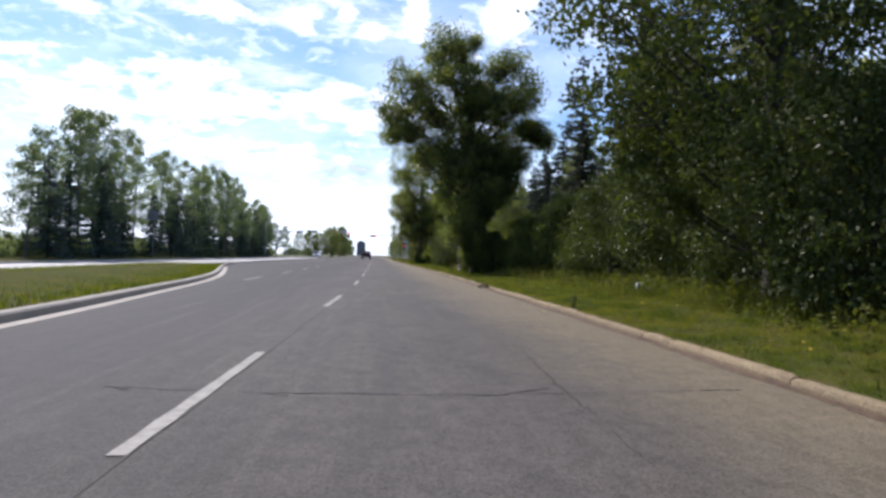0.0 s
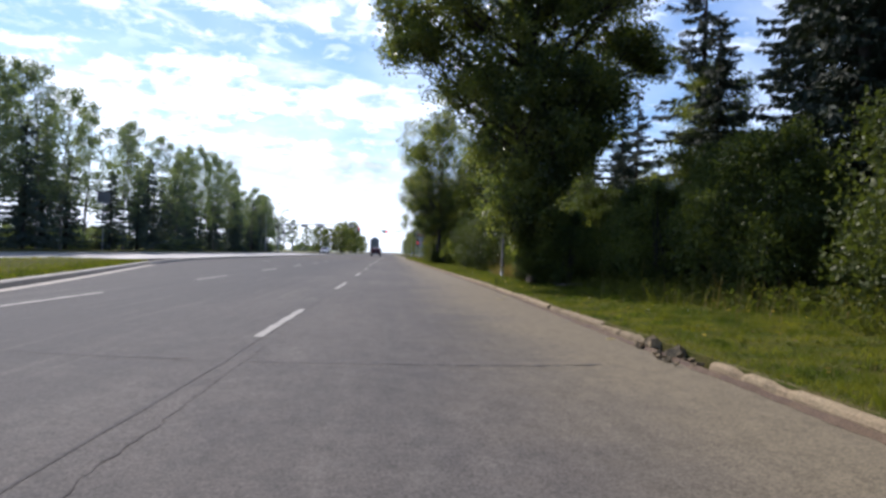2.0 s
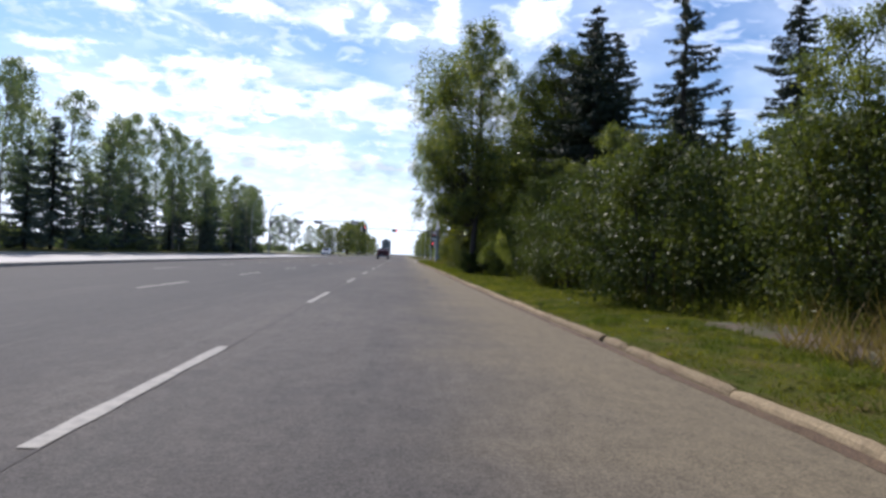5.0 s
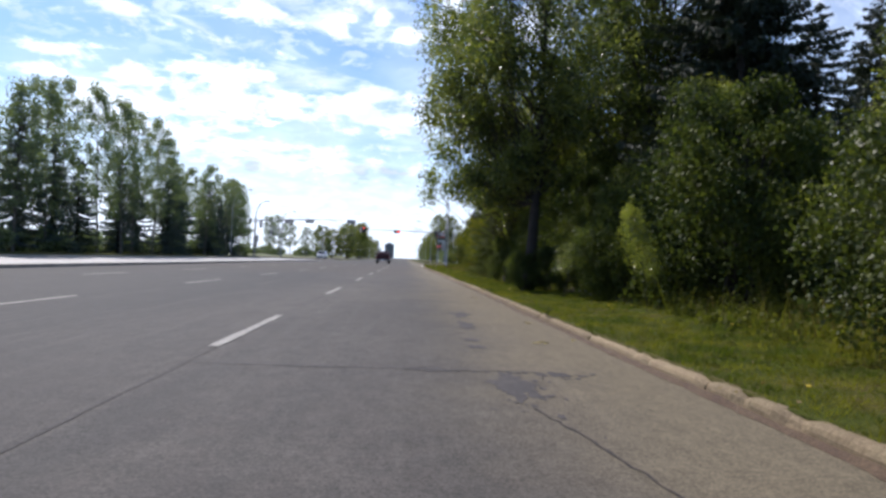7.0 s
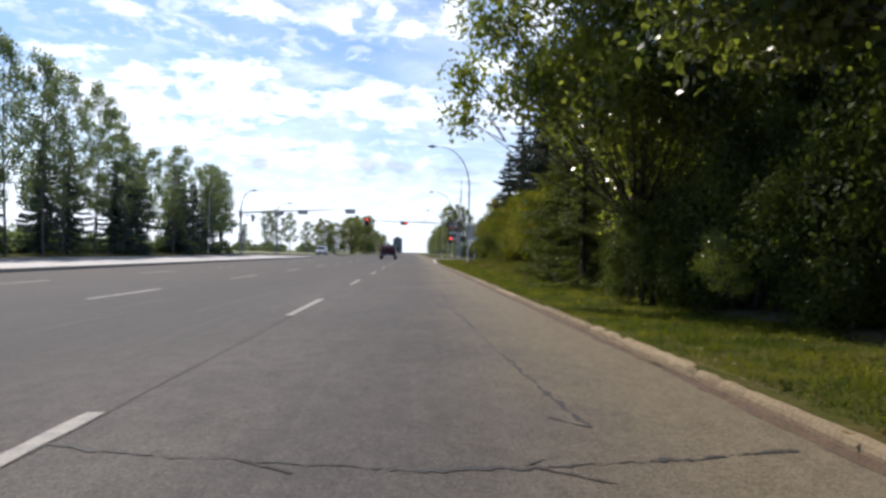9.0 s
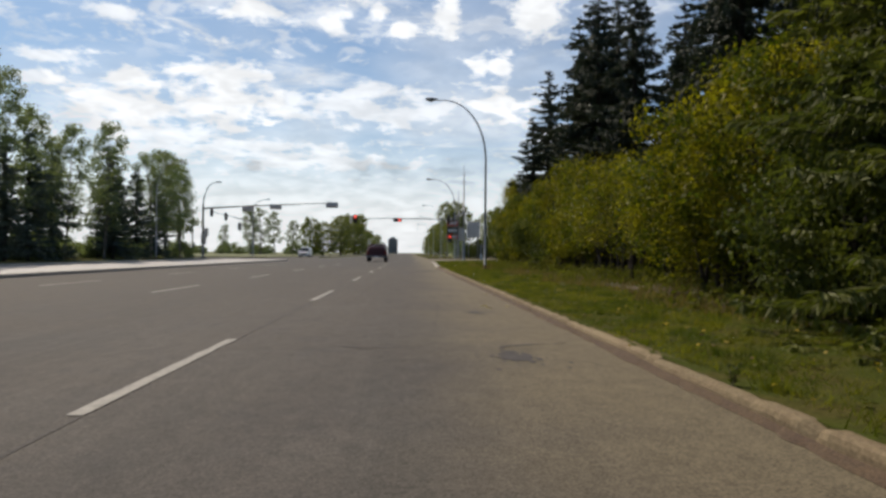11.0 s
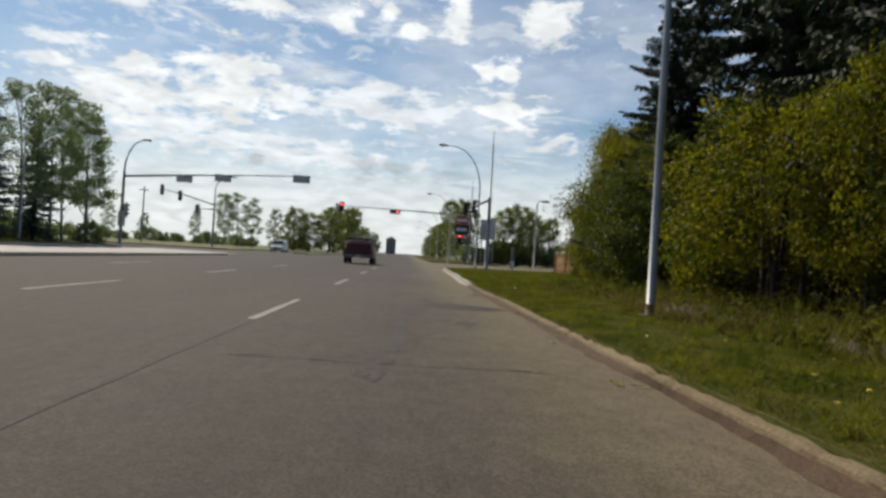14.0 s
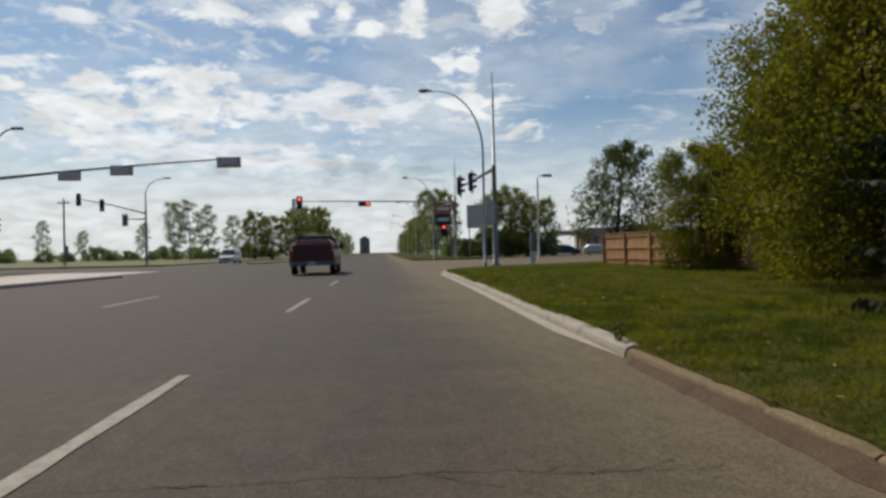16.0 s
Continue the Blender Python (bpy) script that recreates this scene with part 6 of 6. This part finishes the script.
part("cap", box(bmesh.new(), -0.11, 0.11, -0.09, 0.09, 0.62, 1.62, 0.02), DULL_STEEL, root, "grey-green upper section")

root = thing("road_sign", pose(-22.4, 71.6, 0.2), "grey back of a square road sign on a post", "road sign")
part("post", tube(bmesh.new(), [(0, 0, 0), (0, 0, 4.5)], [0.04, 0.04], 8), DULL_STEEL, root)
part("panel", box(bmesh.new(), -0.5, 0.5, -0.05, -0.02, 3.7, 4.65, 0.005), DULL_STEEL, root)

root = thing("price_sign", pose(8.45, 215, 0.1), "tall forecourt sign with red and dark panels", "sign")
for x in (-0.9, 0.9):
    part("post", box(bmesh.new(), x - 0.08, x + 0.08, -0.08, 0.08, 0, 7.1), DULL_STEEL, root)
for z0, z1, mat in ((5.85, 7.1, RED_PAINT), (4.35, 5.75, BLACK), (3.5, 4.25, RED_PAINT)):
    pn = part("panel", box(bmesh.new(), -1.05, 1.05, -0.16, 0.12, z0, z1, 0.02), mat, root)
    part("lettering", box(bmesh.new(), -0.8, 0.8, -0.175, -0.162, z0 + (z1 - z0) * 0.35, z0 + (z1 - z0) * 0.68), WHITE, pn, "white bar of unreadable lettering")
root = thing("notice_board", pose(11.5, 205, 0.1), "large grey board on two posts", "sign")
for x in (-0.8, 0.8):
    part("post", box(bmesh.new(), x - 0.07, x + 0.07, -0.07, 0.07, 0, 6.3), DULL_STEEL, root)
part("panel", box(bmesh.new(), -1.1, 1.1, -0.14, -0.08, 3.5, 6.3, 0.02), GREY_PLATE, root)

# ---- fence ----
fence = thing("fence", pose(0, 0, 0), "new cedar board fence at the edge of the lawn", "fence")
A, B = Vector((10.02, 150.8)), Vector((10.75, 136.5))
run = (B - A).normalized()
length = (B - A).length
turn = math.degrees(math.atan2(run.y, run.x))
board = mesh_of("board", box(bmesh.new(), -0.068, 0.068, -0.010, 0.010, 0.06, 1.28, 0.004), CEDAR)
rnd = random.Random(12)
for k in range(int(length / 0.142)):
    p = A + run * (0.07 + k * 0.142)
    ob = new("board", board)
    ob.parent = fence
    ob.matrix_basis = pose(p.x, p.y, 0.2 + rnd.uniform(-0.012, 0.012), 0, 0, turn + rnd.uniform(-1, 1))
for k in range(int(length / 2.4) + 1):
    p = A + run * (k * 2.4)
    ob = part("post", box(bmesh.new(), -0.05, 0.05, -0.08, 0.02, -0.1, 1.36, 0.008), CEDAR, fence)
    ob.matrix_basis = pose(p.x - 0.035, p.y, 0.2, 0, 0, turn)
for z in (0.28, 0.72, 1.18):
    ob = part("rail", box(bmesh.new(), 0, length, -0.055, -0.012, z - 0.04, z + 0.04, 0.004), CEDAR, fence)
    ob.matrix_basis = pose(A.x, A.y, 0.2, 0, 0, turn)
ob = part("cap_rail", box(bmesh.new(), 0, length, -0.07, 0.03, 1.285, 1.32, 0.004), CEDAR, fence)
ob.matrix_basis = pose(A.x, A.y, 0.2, 0, 0, turn)


# ---- vehicles ----
def wheel(root, x, y, r=0.36, w=0.24):
    bm = bmesh.new()
    mat = Matrix.Translation((x, y, r)) @ Matrix.Rotation(math.pi / 2, 4, "Y")
    g = bmesh.ops.create_cone(bm, cap_ends=True, segments=24, radius1=r, radius2=r, depth=w, matrix=mat)
    bmesh.ops.bevel(bm, geom=[e for e in bm.edges if len(e.link_faces) == 2 and any(len(f.verts) > 6 for f in e.link_faces)], offset=0.04, segments=2, affect="EDGES")
    t = part("tyre", bm, TYRE, root)
    bm = bmesh.new()
    bmesh.ops.create_cone(bm, cap_ends=True, segments=16, radius1=r * 0.6, radius2=r * 0.55, depth=w + 0.02, matrix=mat)
    part("rim", bm, CHROME, t)


def loft(bm, sections):
    """A body from cross-sections of equal count, closed at both ends."""
    rings = [[bm.verts.new(p) for p in s] for s in sections]
    n = len(rings[0])
    for a, b in zip(rings, rings[1:]):
        for k in range(n):
            bm.faces.new((a[k], a[(k + 1) % n], b[(k + 1) % n], b[k]))
    bm.faces.new(rings[0])
    bm.faces.new(rings[-1][::-1])
    bmesh.ops.recalc_face_normals(bm, faces=bm.faces[:])
    return bm


def section(y, w, z0, z1, tuck=0.06, top=None):
    """Rounded half-box cross-section at y."""
    t = top if top is not None else w - tuck
    return [(-w + 0.05, y, z0), (-w, y, z0 + 0.12), (-w, y, (z0 + z1) * 0.52), (-t, y, z1 - 0.04), (-t + 0.07, y, z1), (t - 0.07, y, z1), (t, y, z1 - 0.04), (w, y, (z0 + z1) * 0.52), (w, y, z0 + 0.12), (w - 0.05, y, z0)]


def pickup(m):
    root = thing("pickup_truck", m, "maroon pickup truck waiting at the lights", "pickup truck")
    bm = loft(bmesh.new(), [section(0.0, 0.93, 0.48, 1.08), section(0.08, 0.97, 0.45, 1.12), section(1.9, 0.98, 0.42, 1.12), section(3.6, 0.98, 0.42, 1.12), section(4.9, 0.95, 0.42, 1.05), section(5.25, 0.88, 0.48, 0.95)])
    part("body", bm, MAROON, root)
    part("cab", loft(bmesh.new(), [section(1.98, 0.93, 1.10, 1.28, 0.02), section(2.12, 0.92, 1.10, 1.76, 0.14), section(3.2, 0.92, 1.10, 1.80, 0.14), section(3.55, 0.92, 1.10, 1.68, 0.18), section(4.05, 0.93, 1.10, 1.14, 0.02)]), MAROON, root)
    part("rear_window", box(bmesh.new(), -0.68, 0.68, 2.02, 2.07, 1.24, 1.64, 0.01), GLASS, root)
    for s in (-1, 1):
        part("side_window", box(bmesh.new(), min(s * 0.85, s * 0.9), max(s * 0.85, s * 0.9), 2.3, 3.3, 1.26, 1.62, 0.01), GLASS, root)
        part("tail_light", box(bmesh.new(), s * 0.86 - 0.09, s * 0.86 + 0.09, -0.03, 0.03, 0.72, 1.06, 0.015), TAIL, root, "dark red tail light")
        part("side_mirror", box(bmesh.new(), s * 1.08 - 0.11, s * 1.08 + 0.11, 3.35, 3.5, 1.16, 1.36, 0.03), BLACK, root)
    part("tailgate", box(bmesh.new(), -0.76, 0.76, -0.035, 0.03, 0.58, 1.10, 0.015), MAROON, root)
    part("tailgate_handle", box(bmesh.new(), -0.13, 0.13, -0.05, -0.03, 0.92, 1.0, 0.008), BLACK, root)
    part("rear_bumper", box(bmesh.new(), -0.95, 0.95, -0.14, 0.06, 0.42, 0.60, 0.03), DULL_STEEL, root)
    part("number_plate", box(bmesh.new(), -0.16, 0.16, -0.15, -0.142, 0.45, 0.57), WHITE, root)
    part("bed_load", loft(bmesh.new(), [section(0.1, 0.86, 1.06, 1.32, 0.1), section(0.3, 0.9, 1.06, 1.52, 0.16), section(1.85, 0.9, 1.06, 1.56, 0.16), section(1.95, 0.88, 1.06, 1.5, 0.16)]), MAROON, root, "low maroon cover over the bed")
    for x in (-0.84, 0.84):
        for y in (1.0, 4.25):
            wheel(root, x, y, 0.37, 0.25)
    return root


def van(m, mat, label, name="minivan", k=1.0, tall=1.72):
    """Front faces -y."""
    root = thing(name, m, label, "car" if name == "parked_car" else "van")
    bm = loft(bmesh.new(), [section(0.0, 0.78, 0.38, 0.72), section(0.15, 0.88, 0.30, 0.82), section(1.0, 0.93, 0.28, 1.0), section(2.2, 0.94, 0.28, 1.05), section(4.2, 0.93, 0.28, 1.05), section(4.7, 0.86, 0.36, 0.95)])
    part("body", bm, mat, root)
    part("cabin", loft(bmesh.new(), [section(0.95, 0.88, 0.98, 1.03, 0.02), section(1.75, 0.88, 0.98, tall - 0.08, 0.2), section(2.4, 0.88, 0.98, tall, 0.18), section(4.1 * k, 0.88, 0.98, tall - 0.04, 0.18), section(4.6 * k, 0.86, 0.9, 1.05, 0.03)]), mat, root)
    bm = bmesh.new()
    bm.faces.new([bm.verts.new(p) for p in ((-0.80, 1.00, 1.06), (0.80, 1.00, 1.06), (0.66, 1.70, tall - 0.12), (-0.66, 1.70, tall - 0.12))])
    bmesh.ops.translate(bm, verts=bm.verts[:], vec=(0, -0.03, 0.02))
    part("windscreen", bm, GLASS, root)
    for s in (-1, 1):
        for y0, y1 in ((1.75, 2.55), (2.65, 3.4), (3.5, 4.2 * k)):
            bm = bmesh.new()
            bm.faces.new([bm.verts.new(p) for p in ((s * 0.89, y0, 1.10), (s * 0.89, y1, 1.10), (s * 0.755, y1, tall - 0.16), (s * 0.755, y0, tall - 0.16))])
            part("side_window", bm, GLASS, root)
        part("headlight", box(bmesh.new(), s * 0.66 - 0.14, s * 0.66 + 0.14, -0.02, 0.12, 0.56, 0.74, 0.03), WHITE, root)
        part("side_mirror", box(bmesh.new(), s * 1.0 - 0.1, s * 1.0 + 0.1, 1.55, 1.68, 1.02, 1.18, 0.03), mat, root)
    part("grille", box(bmesh.new(), -0.42, 0.42, -0.03, 0.05, 0.46, 0.68, 0.02), BLACK, root)
    part("bumper", box(bmesh.new(), -0.84, 0.84, -0.06, 0.12, 0.26, 0.46, 0.05), mat, root)
    for x in (-0.80, 0.80):
        for y in (0.95, 3.75):
            wheel(root, x, y, 0.32, 0.21)
    return root


pickup(pose(-2.75, 151.3, 0.005))
van(pose(-17.6, 203.0, 0.005), SILVER, "silver minivan on the oncoming carriageway")
van(pose(27.5, 216, 0.01, 0, 0, 70), BLUE_PAINT, "dark blue car parked on the forecourt", "parked_car", 0.97, 1.5)
van(pose(33.5, 219, 0.01, 0, 0, 80), SILVER, "silver car parked on the forecourt", "parked_car", 0.97, 1.5)
root = thing("box_trailer", pose(24.6, 221, 0.02), "small white box trailer parked on the forecourt", "trailer")
part("body", box(bmesh.new(), -1.0, 1.0, 0, 3.4, 0.45, 2.4, 0.06), WHITE, root)
for x in (-0.9, 0.9):
    wheel(root, x, 1.7, 0.33, 0.2)

# ---- buildings ----
shop = thing("shop_building", pose(27.5, 232, 0.02), "low beige shop building with a flat roof and canopy", "building")
part("wall", box(bmesh.new(), 6.0, 18.0, 0, 9, 0, 3.9, 0.03), STUCCO, shop)
part("end_wall", box(bmesh.new(), 11.5, 18.02, -0.05, 0.0, 0, 4.5, 0.01), BROWN_WALL, shop)
part("roof", box(bmesh.new(), 5.8, 18.2, -0.2, 9.2, 3.9, 4.2, 0.03), PALE_CONCRETE, shop)
cp = part("canopy", box(bmesh.new(), -0.5, 6.2, -1.2, 6, 3.1, 3.75, 0.03), STUCCO, shop)
for x in (0.2, 5.6):
    for y in (-0.6, 5.4):
        part("column", box(bmesh.new(), x - 0.15, x + 0.15, y - 0.15, y + 0.15, 0, 3.1), BROWN_WALL, cp)
for k in range(4):
    wd = part("window", box(bmesh.new(), 6.6 + k * 1.2, 7.5 + k * 1.2, -0.06, 0.02, 0.8, 2.7), GLASS, shop)
    part("window_frame", box(bmesh.new(), 6.52 + k * 1.2, 7.58 + k * 1.2, -0.04, 0.01, 0.72, 2.78), WHITE, wd)
part("door", box(bmesh.new(), 15.2, 16.2, -0.12, -0.05, 0, 2.1, 0.01), GLASS, shop)

tower = thing("apartment_tower", pose(-20.0, 900, 0.1), "grey apartment block far down the road", "building")
part("wall", box(bmesh.new(), -5.4, 5.4, 0, 12, 0, 17.2), TOWER_WALL, tower)
part("roof", box(bmesh.new(), -2.6, 2.2, 2, 9, 17.2, 19.0), TOWER_WALL, tower)
for k in range(4):
    for f in range(6):
        part("window", box(bmesh.new(), -4.6 + k * 2.5, -3.1 + k * 2.5, -0.06, 0.05, 1.2 + f * 2.7, 2.7 + f * 2.7), GLASS, tower)

# ---- small things on the verge and in the gutter ----
rnd = random.Random(21)
bm = bmesh.new()
for _ in range(150):
    y = rnd.uniform(2, 140)
    d = rnd.uniform(0.3, 3.2)
    x = verge_left(y) + d
    bmesh.ops.create_icosphere(bm, subdivisions=1, radius=rnd.uniform(0.010, 0.022), matrix=Matrix.Translation((x, y, 0.11 + d * 0.02 + rnd.uniform(0.03, 0.07))) @ Matrix.Diagonal((1, 1, 0.55, 1)))
tagged(new("dandelions", mesh_of("dandelions", bm, YELLOW)), "small yellow dandelions scattered over the grass", "wild flowers", kind="stuff")
bm = bmesh.new()
for _ in range(42):
    y = rnd.uniform(2, 140)
    d = rnd.uniform(0.1, 3.2)
    bmesh.ops.create_icosphere(bm, subdivisions=1, radius=rnd.uniform(0.01, 0.024), matrix=Matrix.Translation((verge_left(y) + d, y, 0.13 + d * 0.02)) @ Matrix.Rotation(rnd.uniform(0, 3), 4, "Z") @ Matrix.Diagonal((1.6, 0.8, 0.4, 1)))
tagged(new("litter", mesh_of("litter", bm, LITTER)), "small pale scraps of litter in the grass", "litter", kind="stuff")
bag = bmesh.new()
bmesh.ops.create_icosphere(bag, subdivisions=3, radius=0.16, matrix=Matrix.Diagonal((1.4, 0.8, 0.55, 1)))
for v in bag.verts:
    v.co += v.co.normalized() * noise.noise(v.co * 9.0) * 0.07
ob = tagged(new("paper_bag", mesh_of("paper_bag", bag, LITTER)), "crumpled white bag lying in the long grass", "litter")
ob.matrix_basis = pose(5.5, 15.6, 0.30, 0, 15, 35)


def leafy_twig(x, y, seed, s=1.0):
    rr = np.random.default_rng(seed)
    root = thing("fallen_twig", pose(x, y, 0.012, 0, 0, seed * 53 % 360) @ Matrix.Diagonal((s, s, s, 1)), "small fallen twig with withered yellowish leaves in the gutter", "twig", "fallen twigs")
    part("stem", tube(bmesh.new(), [(-0.2, 0, 0.01), (0, 0.03, 0.02), (0.22, -0.02, 0.015)], [0.008, 0.006, 0.003], 5), BARK, root)
    v, f = leaf_quads(np.array([(0.05, 0, 0.03), (0.16, 0, 0.03), (-0.05, 0.05, 0.03)]), 0.07, 5, 0.09, rr)
    v[:, 2] = np.abs(v[:, 2]) * 0.4 + 0.004
    ob = new("leaves", fast_mesh("leaves", v, f, WITHERED))
    ob.parent = root


for k, (x, y) in enumerate(((2.48, 30.9), (2.62, 29.9), (2.3, 28.6), (1.95, 59.5), (2.37, 59.9), (2.2, 61.9), (2.05, 68.0), (1.79, 93.77), (2.2, 93.83), (1.84, 93.38), (2.2, 97.24), (2.02, 110.53), (2.17, 110.45), (2.15, 113.4), (2.05, 112.84), (2.05, 122.0), (2.35, 16.0), (2.5, 22.2), (2.27, 11.8))):
    leafy_twig(x, y, k + 1, 0.30 + 0.06 * (k % 4))


def kerb_weed(x, y, seed, s=1.0):
    """Small rosette with upright leafy stalks growing at a joint of the kerb."""
    rr = np.random.default_rng(seed)
    root = thing("weed_plant", pose(x, y, 0.085, 0, 0, seed * 71 % 360) @ Matrix.Diagonal((s, s, s, 1)), "small pale leafy weed growing at a kerb joint", "weed", "weeds at the kerb")
    bm = bmesh.new()
    tops = [(rr.uniform(-0.09, 0.09), rr.uniform(-0.09, 0.09), rr.uniform(0.12, 0.24)) for _ in range(6)]
    for t in tops:
        tube(bm, [(t[0] * 0.15, t[1] * 0.15, -0.01), (t[0] * 0.5, t[1] * 0.5, t[2] * 0.6), t], [0.004, 0.003, 0.0015], 4)
    part("stalk", bm, BARK, root)
    c = np.array([tuple(v * f for v in t) for t in tops for f in (0.35, 0.7, 1.0)])
    v, f = leaf_quads(c, 0.035, 4, 0.05, rr, aspect=0.55)
    v[:, 2] = np.abs(v[:, 2]) + 0.003
    ob = new("leaves", fast_mesh("leaves", v, f, DOGWOOD))
    ob.parent = root


for k, (x, y, s) in enumerate(((2.72, 11.5, 0.9), (2.98, 33.9, 0.7), (2.78, 48.6, 0.6), (2.6, 62.5, 0.6), (2.56, 86.4, 0.6), (2.52, 104.0, 0.5), (2.36, 126.6, 0.9))):
    kerb_weed(x, y, k + 3, s)
